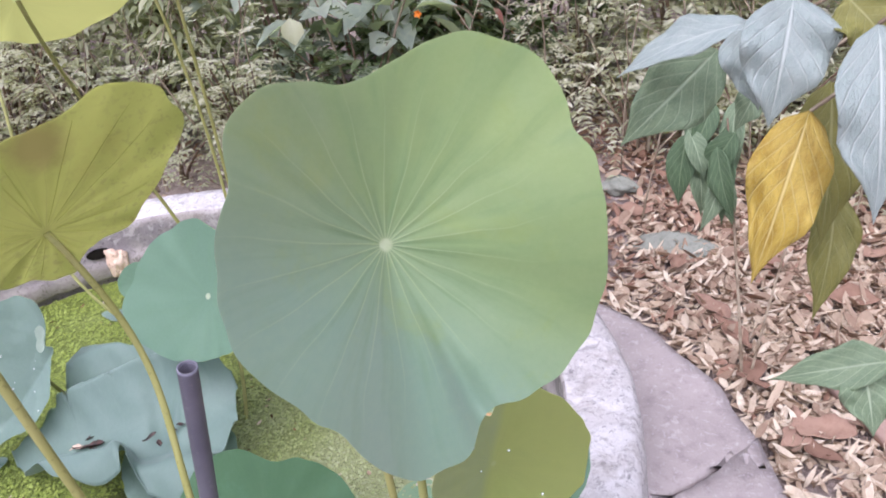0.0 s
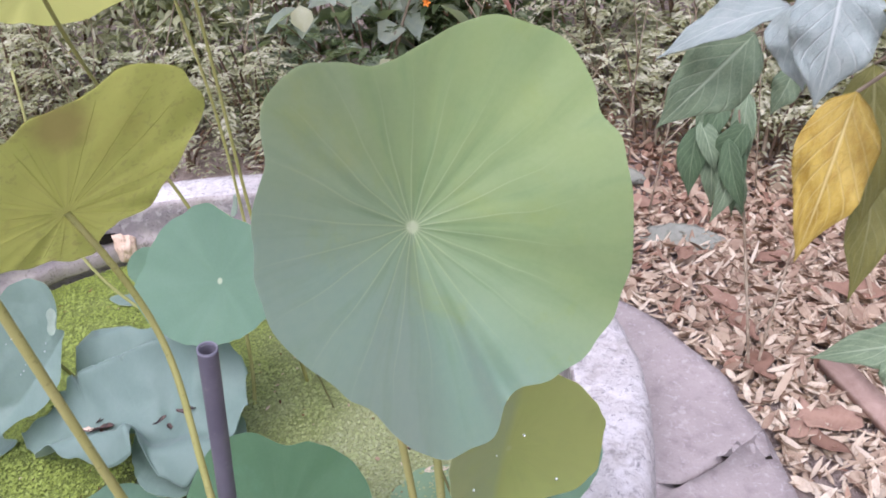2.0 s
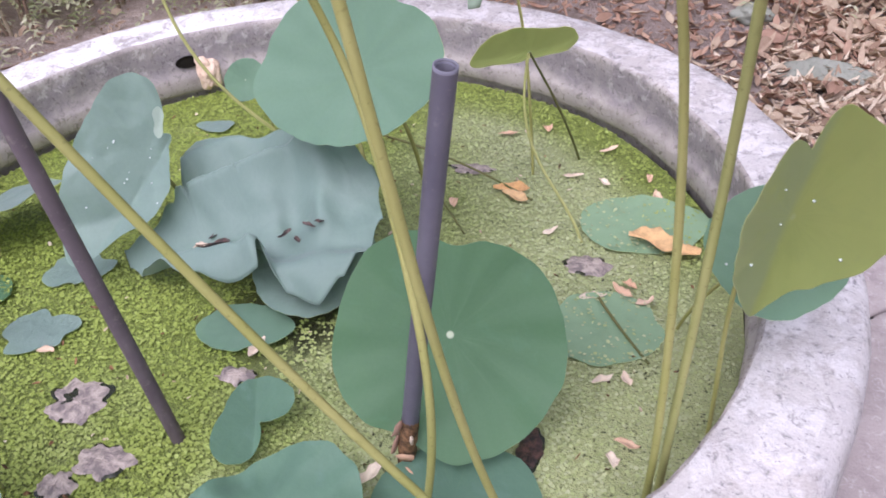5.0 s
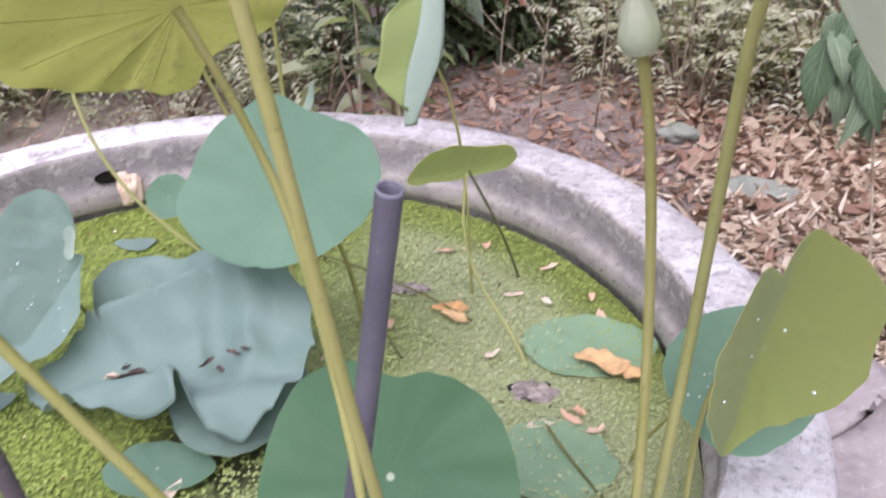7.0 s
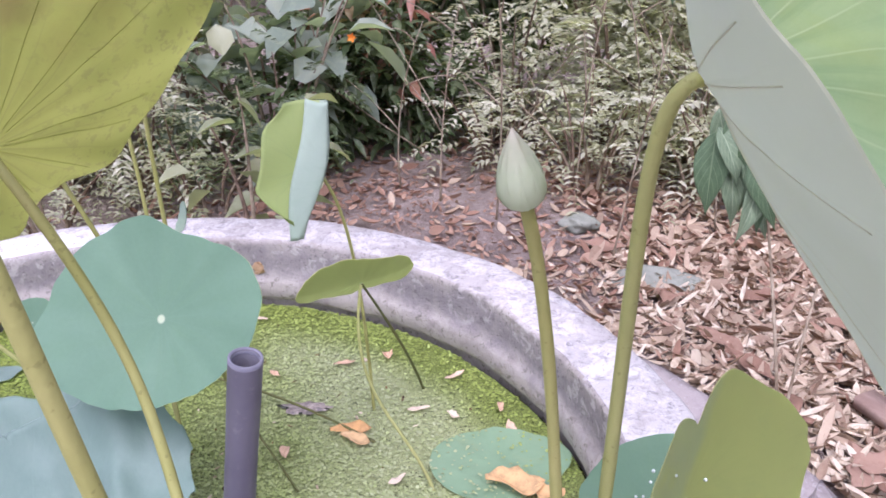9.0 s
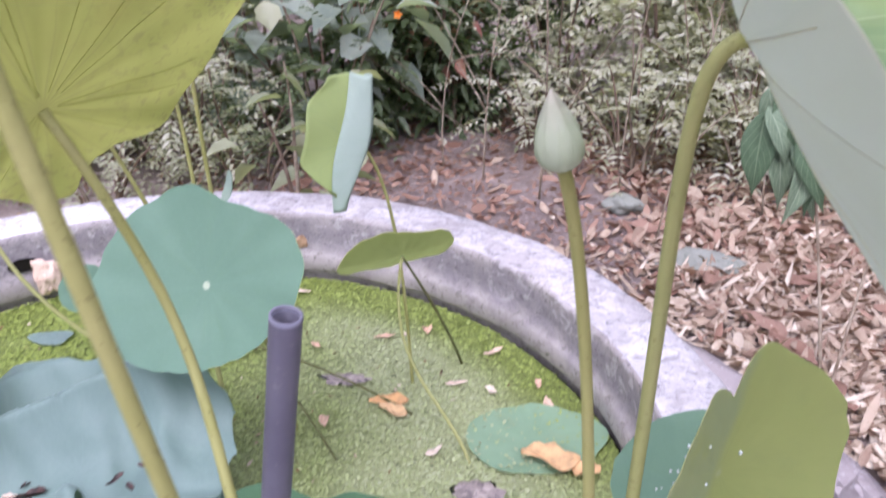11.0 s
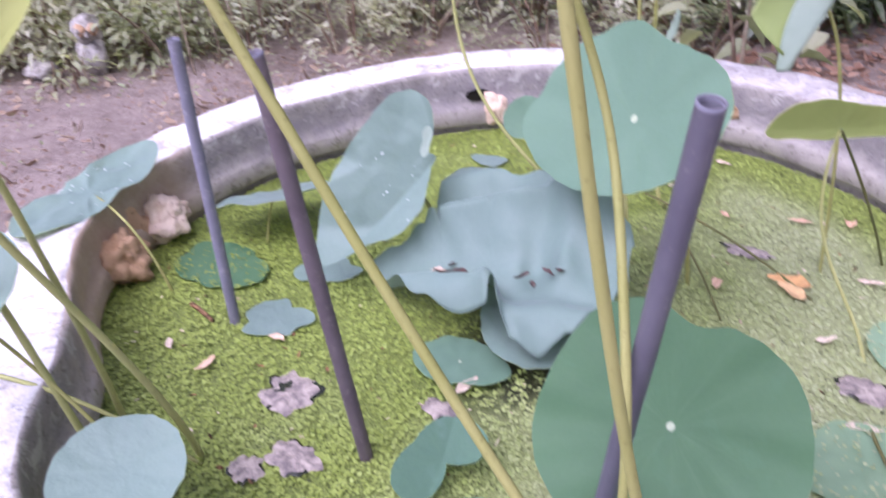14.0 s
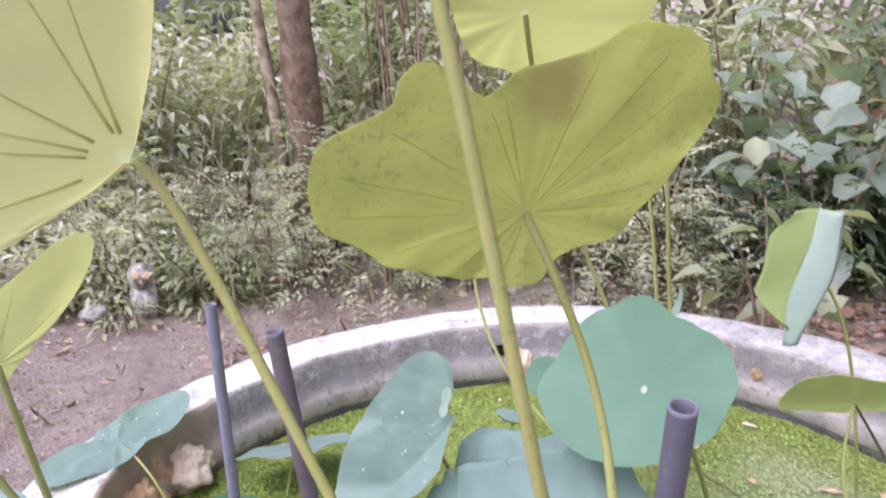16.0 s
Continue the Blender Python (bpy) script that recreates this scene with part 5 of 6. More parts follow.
# two loose scraps, then four dark pieces added in place of holes in the blade
for x, y, z, ln in ((-.44, 1.33, .088, .02), (-.41, 1.30, .087, .03), (-.285, 1.314, .127, .032), (-.245, 1.335, .137, .03), (-.255, 1.30, .128, .022), (-.23, 1.345, .14, .018)):
    dry_piece((x, y, z), ln, .010, x * 40, .5, WET, "small dark scrap on the crumpled leaf, some stand in for holes", lift=.002)

# ---- outside the tub ----
def leaf_cloud(name, pos, direction, up, length, width, mat, parent=None, label="", fold=0.25, droop=0.35, origin=(0, 0, 0)):
    """Many small pointed leaves as one mesh: each a folded blade of two rows, bent along its length."""
    n = len(pos)
    d = direction / np.linalg.norm(direction, axis=1, keepdims=True)
    s = np.cross(d, up)
    s /= np.linalg.norm(s, axis=1, keepdims=True) + 1e-9
    u = np.cross(s, d)
    L, W = length[:, None], width[:, None]
    prof = ((0.0, 0.08), (0.28, 0.85), (0.6, 0.8), (1.0, 0.03))
    vs = np.zeros((n, 12, 3))
    for i, (f, w) in enumerate(prof):
        mid = pos + d * L * f - np.array([0, 0, 1.0]) * L * droop * f * f
        edge = s * W * 0.5 * w
        vs[:, i * 3], vs[:, i * 3 + 1], vs[:, i * 3 + 2] = mid - edge + u * W * fold * w, mid, mid + edge + u * W * fold * w
    q = np.array([[i * 3 + j, i * 3 + j + 1, i * 3 + j + 4, i * 3 + j + 3] for i in range(3) for j in range(2)])
    faces = (np.arange(n)[:, None, None] * 12 + q[None]).reshape(-1, 4)
    return raw(name, vs.reshape(-1, 3), faces, mat, parent, label, True, origin)


def shrub(x, y, height, spread, mat, label, seed, leaves=900, size=(0.04, 0.08), kind="oval", stems=7, aspect=0.42, name="shrub", bare=0.25):
    """A shrub of several leaning stems, with a crown of single leaves or of feathery fronds."""
    rng = np.random.default_rng(seed)
    leaves = int(leaves * 1.35) if leaves > 300 else leaves
    z0 = GROUND - 0.02
    ob = thing(name, (x, y, z0), label, "shrub", "undergrowth behind the tub")
    tips, bases = [], []
    for i in range(stems):
        a, out = rng.uniform(0, 6.28), spread * rng.uniform(0.25, 1.0)
        h = height * rng.uniform(0.65, 1.0)
        p0 = np.array([x + 0.06 * np.cos(a), y + 0.06 * np.sin(a), z0])
        p3 = np.array([x + out * np.cos(a), y + out * np.sin(a), z0 + h])
        c = bezier([p0, p0 + [0, 0, h * 0.4], p3 - [0.3 * out * np.cos(a), 0.3 * out * np.sin(a), h * 0.2], p3], 12)
        part("stem", tube(c, 0.006 + 0.004 * height, 0.0018, 5, wobble=0.1, seed=i), TWIG if i % 2 else BARK, ob)
        bases.append(c)
    pick = rng.integers(0, stems, leaves)
    along = rng.uniform(bare, 1.0, leaves) ** 0.8
    C = np.array(bases)
    pts = C[pick, np.minimum((along * 11).astype(int), 11)]
    a, el = rng.uniform(0, 6.28, leaves), rng.normal(0.1, 0.5, leaves)
    d = np.stack([np.cos(a) * np.cos(el), np.sin(a) * np.cos(el), np.sin(el)], 1)
    up = np.tile([0, 0, 1.0], (leaves, 1)) + rng.normal(0, 0.3, (leaves, 3))
    reach = rng.uniform(0.0, 0.16 + 0.10 * spread, leaves)[:, None]
    if kind == "oval":
        L = rng.uniform(*size, leaves)
        pos = pts + d * reach + rng.normal(0, 0.03, (leaves, 3))
        leaf_cloud("crown", pos, d, up, L, L * aspect * rng.uniform(0.8, 1.2, leaves), mat, ob, droop=0.3)
    else:
        m = leaves // 14
        P, D, U, Ls = [], [], [], []
        for i in range(m):
            length = rng.uniform(0.10, 0.2)
            side = np.cross(d[i], [0, 0, 1.0])
            side /= np.linalg.norm(side) + 1e-9
            for j in range(7):
                f = 0.2 + 0.8 * j / 6
                mid = pts[i] + d[i] * (reach[i] + length * f) - np.array([0, 0, 0.35 * length * f * f])
                for sgn in (-1, 1):
                    P.append(mid)
                    D.append(side * sgn + d[i] * 0.5 + rng.normal(0, 0.12, 3))
                    U.append(np.array([0, 0, 1.0]) + rng.normal(0, 0.2, 3))
                    Ls.append(rng.uniform(*size) * (1.0 - 0.45 * abs(f - 0.5)))
        Ls = np.array(Ls)
        leaf_cloud("crown", np.array(P), np.array(D), np.array(U), Ls, Ls * aspect, mat, ob, droop=0.15)
    return ob


# feathery and dusty low growth behind the rim
for i, (x, y, h, s, mat, kind, lv, size) in enumerate((
        (-2.75, 2.35, .55, .40, BUSH_FERN, "fern", 1500, (.02, .04)), (-2.2, 2.75, .65, .45, BUSH_FERN, "fern", 1900, (.022, .042)), (-1.75, 2.8, .60, .42, BUSH_DUSTY, "fern", 1900, (.022, .045)),
        (-1.3, 2.95, .55, .42, BUSH_FERN, "fern", 1900, (.022, .045)), (-.85, 3.0, .55, .40, BUSH_DUSTY, "fern", 1700, (.02, .04)), (-.45, 3.2, .50, .35, BUSH_SHADED, "fern", 1500, (.022, .045)),
        (-1.55, 2.62, .28, .28, BUSH_GREEN, "fern", 700, (.018, .03)), (-1.05, 2.68, .30, .28, BUSH_FERN, "fern", 700, (.018, .03)), (-2.05, 2.45, .30, .28, BUSH_FERN, "fern", 700, (.018, .03)), (-.62, 2.85, .3, .25, BUSH_GREEN, "fern", 700, (.018, .03)))):
    shrub(x, y, h, s, mat, "low feathery green undergrowth on bare earth", 100 + i, lv, size, kind, bare=.1)
for i, (x, y, h, s, mat, lv, size) in enumerate((
        (-3.3, 2.9, 1.3, .6, BUSH_DUSTY, 1300, (.05, .09)), (-2.8, 3.4, 1.5, .6, BUSH_GREEN, 1300, (.05, .09)), (-2.1, 3.5, 1.4, .6, BUSH_DUSTY, 1400, (.045, .085)), (-1.5, 3.6, 1.3, .55, BUSH_GREEN, 1300, (.045, .085)),
        (-.95, 3.55, 1.15, .5, BUSH_DUSTY, 1300, (.045, .085)), (-.1, 3.9, 1.1, .45, BUSH_SHADED, 1300, (.05, .09)), (.35, 4.05, 1.2, .5, BUSH_SHADED, 1200, (.05, .1)), (.9, 4.0, 1.1, .5, BUSH_DUSTY, 1100, (.045, .08)),
        (1.45, 3.8, 1.1, .5, BUSH_GREEN, 900, (.045, .08)), (1.95, 3.4, 1.1, .5, BUSH_DUSTY, 900, (.045, .08)), (-3.6, 2.2, 1.1, .5, BUSH_GREEN, 900, (.05, .09)), (-1.75, 3.2, .95, .45, BUSH_DUSTY, 1000, (.04, .07)), (-1.1, 3.25, .9, .4, BUSH_GREEN, 900, (.04, .07)))):
    shrub(x, y, h, s, mat, "tangled dusty green shrub in the undergrowth", 200 + i, lv, size)
for i, (x, y, h, s, mat, kind, lv, size) in enumerate((
        (-3.0, 1.95, .6, .4, BUSH_FERN, "fern", 1500, (.022, .045)), (-2.85, 2.15, .5, .35, BUSH_DUSTY, "fern", 1300, (.022, .045)), (-3.3, 1.6, .6, .4, BUSH_FERN, "fern", 1200, (.022, .045)), (-2.5, 2.5, .45, .35, BUSH_FERN, "fern", 1300, (.02, .04)),
        (-2.62, 1.95, .22, .2, BUSH_FERN, "fern", 500, (.018, .03)), (-2.3, 2.2, .2, .2, BUSH_GREEN, "fern", 500, (.018, .03)), (-3.5, 2.5, 1.2, .6, BUSH_DUSTY, "oval", 1300, (.05, .09)), (-4.0, 1.9, 1.2, .6, BUSH_GREEN, "oval", 1200, (.06, .1)),
        (.75, 3.55, .95, .5, BUSH_DUSTY, "fern", 3600, (.026, .055)), (1.25, 3.45, 1.0, .5, BUSH_DUSTY, "fern", 3600, (.026, .055)), (1.75, 3.1, .9, .45, BUSH_FERN, "fern", 2800, (.026, .055)), (.35, 3.65, .7, .4, BUSH_DUSTY, "fern", 1500, (.022, .045)), (1.0, 3.25, .5, .35, BUSH_DUSTY, "fern", 1600, (.022, .045)), (1.55, 3.55, 1.2, .5, BUSH_DUSTY, "fern", 2600, (.026, .055)), (.95, 3.85, 1.3, .5, BUSH_DUSTY, "fern", 2600, (.026, .055)),
        (2.1, 2.7, .8, .45, BUSH_DUSTY, "fern", 1300, (.022, .045)), (0.0, 3.55, .5, .3, BUSH_SHADED, "oval", 800, (.04, .08)), (1.5, 2.9, .55, .3, BUSH_DUSTY, "fern", 800, (.022, .04)), (-.3, 3.45, .6, .3, BUSH_SHADED, "oval", 700, (.05, .09)))):
    shrub(x, y, h, s, mat, "dusty green undergrowth with small leaflets", 400 + i, lv, size, kind, bare=.08)
shrub(-.42, 3.15, .75, .34, BUSH_BROAD, "shrub with broad grey-green leaves", 301, 80, (.12, .19), aspect=.72, stems=9)
shrub(-.75, 3.3, .95, .35, BUSH_BROAD, "shrub with broad grey-green leaves", 302, 90, (.10, .15), aspect=.72, stems=8)
shrub(-.15, 3.55, 1.1, .32, BUSH_RED, "shrub with reddish leaves", 303, 240, (.06, .12), aspect=.4)
shrub(-.32, 2.55, .55, .16, BUSH_GREEN, "small dark green broad-leaved seedling", 304, 26, (.08, .12), aspect=.75, stems=4)

for i, (x, y, h, s, mat, kind, lv, size) in enumerate((
        (-2.72, 1.66, .34, .2, BUSH_DUSTY, "oval", 500, (.03, .06)), (-2.45, 2.02, .40, .25, BUSH_DUSTY, "fern", 1000, (.02, .04)), (-2.25, 2.05, .30, .2, BUSH_GREEN, "oval", 420, (.03, .055)), (-2.02, 2.25, .35, .22, BUSH_FERN, "fern", 900, (.02, .04)),
        (-2.95, 1.45, .35, .22, BUSH_FERN, "fern", 800, (.02, .04)), (-2.6, 1.86, .42, .2, BUSH_DUSTY, "oval", 450, (.03, .06)), (-1.75, 2.42, .3, .22, BUSH_DUSTY, "fern", 800, (.02, .04)), (-2.3, 1.66, .14, .1, BUSH_GREEN, "oval", 120, (.03, .05)))):
    shrub(x, y, h, s, mat, "low dusty plant at the edge of bare earth", 500 + i, lv, size, kind, bare=.05)

for i, (x, y) in enumerate(((-1.75, 1.75), (-1.95, 1.5), (-1.6, 2.05), (-2.1, 1.75), (-1.55, 1.2), (-1.85, 1.15), (-2.2, 1.4), (-1.45, 1.85))):
    shrub(x, y, .05 + .015 * (i % 3), .04, BUSH_GREEN, "tiny weed sprouting from bare earth", 600 + i, 14 + i, (.014, .028), stems=3, name="weed", bare=.2)

for i, (x, y, h, s, lv) in enumerate(((.62, 3.12, .42, .28, 900), (.98, 3.02, .48, .3, 1000), (1.32, 2.85, .5, .3, 1000), (.3, 3.3, .35, .25, 700), (1.6, 2.6, .5, .3, 800))):
    shrub(x, y, h, s, BUSH_DUSTY, "thin dusty shrub with bare twigs at the edge of the litter", 700 + i, lv, (.022, .045), "fern", bare=.3, stems=9)

# far woods as one mass of leaves
rng = np.random.default_rng(55)
n = 30000
a = rng.uniform(0.15, 3.0, n)
dist = rng.uniform(5.0, 9.0, n)
pos = np.stack([np.cos(a) * dist, 0.5 + np.sin(a) * dist, rng.uniform(0, 1, n) ** 1.3 * 2.7], 1)
keep = smooth_noise(pos[:, 0] * 1.0 + pos[:, 2], pos[:, 1] + pos[:, 2] * 1.7, 1.9, 2) > -0.28
pos = pos[keep]
n = len(pos)
d = rng.normal(0, 1, (n, 3))
L = rng.uniform(0.10, 0.22, n)
tagged(leaf_cloud("far_woods", pos, d, np.tile([0, 0, 1.0], (n, 1)) + rng.normal(0, 0.4, (n, 3)), L, L * 0.5, BUSH_GREEN), "dense green woods beyond the garden", "woods", kind="stuff")
for i, (x, y, r) in enumerate(((-5.2, 5.5, .12), (-3.6, 6.3, .1), (-2.2, 6.5, .14), (-.6, 6.4, .1), (.9, 6.6, .13), (2.4, 6.0, .1), (4.0, 5.2, .12))):
    ob = thing("tree", (x, y, 0), "slim tree trunk in the far woods", "tree", "far trees")
    part("trunk", tube(bezier([(x, y, -.05), (x + .1, y, 1.3), (x - .1, y + .1, 2.6), (x + .15, y, 4.2)], 14), r, r * 0.6, 10, wobble=0.06, seed=i), BARK, ob)

# dead branches tangled in the hedge
rg = random.Random(77)
for i, (x, y) in enumerate(((-2.7, 2.5), (-2.2, 2.6), (-1.7, 2.75), (-1.2, 2.9), (-.7, 2.95), (-3.0, 2.1), (-2.45, 3.0), (-1.5, 3.2), (.5, 3.3), (1.1, 3.2), (1.5, 3.0), (.9, 3.4))):
    ob = thing("dead_branch", (x, y, GROUND), "pale dead branches tangled in the shrubs", "branch", "dead branches in the hedge")
    for j in range(6):
        p = np.array([x + rg.gauss(0, .15), y - .1 + rg.gauss(0, .1), GROUND + rg.uniform(-.01, .3)])
        q = p + np.array([rg.gauss(0, .3), rg.gauss(0, .12), rg.uniform(.25, .9)])
        part("branch", tube(bezier([p, p * .6 + q * .4 + np.array([rg.gauss(0, .08), 0, .06]), q], 9), rg.uniform(.002, .0045), .001, 5, wobble=.2, seed=j), TWIG, ob)

# near trunk with peeling bark, a bundle of dry stalks beside it
ob = thing("tree", (-2.42, 2.70, GROUND), "brown tree trunk with peeling bark", "tree")
part("trunk", tube(bezier([(-2.42, 2.70, -.1), (-2.44, 2.72, .5), (-2.36, 2.66, 1.0), (-2.45, 2.75, 2.6)], 22), 0.085, 0.06, 12, wobble=0.08, seed=5), BARK, ob)
part("trunk", tube(bezier([(-2.52, 2.66, -.1), (-2.56, 2.66, .5), (-2.5, 2.6, 1.1), (-2.7, 2.6, 2.4)], 16), 0.03, 0.02, 8, wobble=0.08, seed=6), TWIG, ob, "thin pale second stem")
rg = random.Random(12)
ob = thing("dry_stalks", (-2.0, 3.0, GROUND), "bundle of brown dry standing stalks", "stalks")
for i in range(26):
    bx, by = -2.0 + rg.gauss(0, .12), 3.0 + rg.gauss(0, .1)
    part("stalk", tube(bezier([(bx, by, GROUND), (bx + rg.gauss(0, .03), by, .6), (bx + rg.gauss(0, .06), by, 1.5)], 6), .006, .004, 5), BARK if i % 3 else TWIG, ob)

# thin bare twigs at the back
rg = random.Random(21)
for i, (x, y) in enumerate(((.12, 2.95), (-.02, 3.05), (.3, 2.8), (.62, 2.55), (.55, 2.9), (-2.0, 1.95), (-2.05, 2.1), (1.2, 2.5), (.95, 2.75), (-1.9, 2.3), (.75, 3.1))):
    ob = thing("bare_twig", (x, y, GROUND), "thin bare brown twig standing in the soil", "twig", "bare twigs")
    h = rg.uniform(.5, .95)
    top_ = (x + rg.uniform(-.15, .15), y + rg.uniform(-.1, .1), h)
    main = bezier([(x, y, GROUND - .02), (x + rg.uniform(-.05, .05), y, h * .5), top_], 9)
    part("stem", tube(main, .0032, .0014, 6, wobble=.15, seed=i), TWIG, ob)
    for j in range(3):
        p = main[3 + j * 2]
        q = p + np.array([rg.uniform(-.22, .22), rg.uniform(-.1, .1), rg.uniform(.02, .2)])
        part("branch", tube(bezier([p, (p + q) / 2 + np.array([0, 0, .03]), q], 6), .0025, .001, 5, wobble=.15, seed=j), TWIG, ob)


def garden_leaf(base, tip, width, mat, parent, droop=0.0, face=(0, -1, 0.3), cup=0.25, name="leaf", belly=0.36, wave=0.03, ragged=0.12):
    """One large pointed leaf from base to tip."""
    base, tip = Vector(base), Vector(tip)
    d = tip - base
    n = Vector(face)
    n = (n - n.dot(d) / d.length_squared * d).normalized()
    s = d.normalized().cross(n)
    bm = bmesh.new()
    uvl = bm.loops.layers.uv.new("UVMap")
    rows = []
    for i in range(15):
        f = i / 14
        w = width * 0.5 * max(0.015, math.sin(math.pi * f ** (math.log(0.5) / math.log(belly)))) ** (0.9 + 0.5 * f)
        mid = base + d * f + n * droop * math.sin(math.pi * f) * d.length
        row = []
        for j in range(9):
            g = (j / 4 - 1) * (1 + ragged * noise.noise(Vector((f * 4, 3.0 if j > 4 else 9.0, base.x * 90))))
            row.append(bm.verts.new(mid + s * g * w + n * (cup * abs(g) ** 1.4 * w + wave * w * abs(g) * math.sin(16 * f + 2 * g) + 0.03 * w * math.sin(9 * f + 3 * g)) ))
        rows.append(row)
    for i in range(14):
        for j in range(8):
            fc = bm.faces.new((rows[i][j], rows[i][j + 1], rows[i + 1][j + 1], rows[i + 1][j]))
            for lp, (a, b) in zip(fc.loops, ((i, j), (i, j + 1), (i + 1, j + 1), (i + 1, j))):
                lp[uvl].uv = (b / 8, a / 14)
    bm.normal_update()
    bmesh.ops.solidify(bm, geom=bm.faces[:], thickness=0.0006)
    return part(name, bm, mat, parent)


# garden plant with large drooping leaves, close beside the tub
ob = thing("garden_plant", (1.02, .86, GROUND), "garden plant with large drooping grey-green and yellowing leaves", "plant")
part("stem", tube(bezier([(1.02, .86, GROUND - .02), (1.0, .88, .6), (.93, .84, 1.15), (.86, .80, 1.32)], 16), .012, .006, 8, wobble=.06), TWIG, ob)
for i, (b, t, w, mat, face) in enumerate((
        ((.648, .837, 1.047), (.592, .817, .990), .052, CHILI_GREEN, (0, -1, .4)), ((.660, .801, 1.074), (.589, .795, 1.044), .026, CHILI_GREY, (0, -.7, 1)),
        ((.669, .726, 1.108), (.663, .709, 1.050), .046, CHILI_GREY, (0, -1, .5)), ((.652, .743, 1.090), (.661, .731, 1.050), .032, CHILI_GREY, (-.2, -1, .4)),
        ((.699, .696, 1.103), (.705, .665, 1.024), .042, CHILI_GREY, (0, -1, .4)), ((.680, .706, 1.060), (.660, .674, .984), .040, CHILI_YELLOW, (-.15, -1, .4)),
        ((.698, .757, 1.056), (.699, .722, .978), .042, CHILI_OLIVE, (0, -1, .4)), ((.710, .761, .993), (.703, .726, .928), .030, CHILI_OLIVE, (.2, -1, .4)),
        ((.730, .668, .949), (.674, .669, .930), .024, CHILI_GREEN, (0, -.8, .8)), ((.715, .670, .946), (.721, .648, .917), .030, CHILI_GREEN, (0, -1, .6)),
        ((.675, .837, 1.027), (.662, .828, .997), .020, CHILI_GREEN, (0, -1, .4)), ((.690, .722, 1.108), (.712, .709, 1.085), .032, CHILI_OLIVE, (0, -1, .6)))):
    garden_leaf(b, t, w * .92, mat, ob, droop=.10, face=face, wave=.26, ragged=.3)
    part("leaf_stalk", tube(bezier([b, ((b[0] + .88) / 2, (b[1] + .81) / 2, b[2] + .05), (.88, .81, 1.27)], 7), .0010, .0018, 5), TWIG, ob)

# sapling with hanging leaves
ob = thing("sapling", (.86, 1.84, GROUND), "young sapling with drooping dark green leaves", "plant")
part("stem", tube(bezier([(.86, 1.84, GROUND - .02), (.83, 1.88, .2), (.79, 1.98, .45), (.78, 2.0, .53)], 12), .004, .002, 6, wobble=.1), TWIG, ob)
part("stem", tube(bezier([(.875, 1.86, GROUND - .02), (.90, 1.9, .2), (.95, 1.97, .40)], 10), .0035, .002, 6, wobble=.1), TWIG, ob)
rg = random.Random(8)
for i in range(15):
    k = i % 2
    bx, by, bz = ((.75, 2.0, .54), (.77, 1.97, .50), (.93, 1.97, .47))[k]
    b = (bx + rg.uniform(-.05, .05), by + rg.uniform(-.05, .05), bz + rg.uniform(-.06, .02))
    garden_leaf(b, (b[0] + rg.uniform(-.05, .05), b[1] + rg.uniform(-.06, .02), b[2] - rg.uniform(.10, .17)), rg.uniform(.045, .065), (CHILI_DARK, CHILI_GREEN)[(i // 2) % 2], ob, droop=.1, face=(rg.uniform(-.5, .5), -1, .2))
ob = thing("sapling", (1.15, 3.0, GROUND), "slender plant with drooping olive leaves", "plant")
part("stem", tube(bezier([(1.15, 3.0, GROUND - .02), (1.1, 3.0, .5), (1.0, 2.9, .95)], 12), .006, .003, 6, wobble=.1), TWIG, ob)
for i in range(18):
    b = (1.02 + rg.uniform(-.25, .25), 2.92 + rg.uniform(-.2, .2), rg.uniform(.65, 1.0))
    garden_leaf(b, (b[0] + rg.uniform(-.06, .06), b[1] + rg.uniform(-.06, .02), b[2] - rg.uniform(.10, .18)), rg.uniform(.06, .09), (CHILI_DARK, CHILI_GREEN, CHILI_OLIVE)[i % 3], ob, droop=.1, face=(rg.uniform(-.5, .5), -1, .2))
    part("leaf_stalk", tube(bezier([b, ((b[0] + 1.02) / 2, (b[1] + 2.92) / 2, b[2] + .03), (1.05, 2.95, min(.93, b[2] + .05))], 5), .002, .002, 5), TWIG, ob)

# weathered stone ornament half hidden in the growth, and a white stone beside it
bm = bmesh.new()
ox, oy = -2.36, 1.81
for cx, cy, cz, size, squash, seed, slot in ((ox, oy, .03, .05, (1, .9, 1.5), 2, 0), (ox, oy, .125, .052, (1.08, .92, .95), 4, 0), (ox + .03, oy - .042, .135, .021, (1, .5, 1), 5, 1), (ox + .062, oy - .012, .135, .019, (.6, 1, 1), 6, 1),
                                       (ox + .035, oy - .05, .135, .011, (1, .6, 1), 7, 0), (ox + .07, oy - .015, .135, .010, (.7, 1, 1), 8, 0), (ox + .055, oy - .035, .115, .009, (1, 1, 1.4), 9, 0)):
    tmp = bpy.data.meshes.new("tmp")
    m2 = lump((cx, cy, cz), size, seed, squash)
    m2.to_mesh(tmp)
    m2.free()
    old = len(bm.faces)
    bm.from_mesh(tmp)
    bm.faces.ensure_lookup_table()
    for f in bm.faces[old:]:
        f.material_index = slot
    bpy.data.meshes.remove(tmp)
tagged(part("garden_ornament", bm, [STONE, RUBBLE]), "weathered pale stone owl ornament on bare earth", "ornament")
tagged(part("stone", lump((-2.55, 1.70, -.02), .055, 6, (1.3, 1, .6)), STONE), "pale stone lying on bare earth", "stone", "stones")
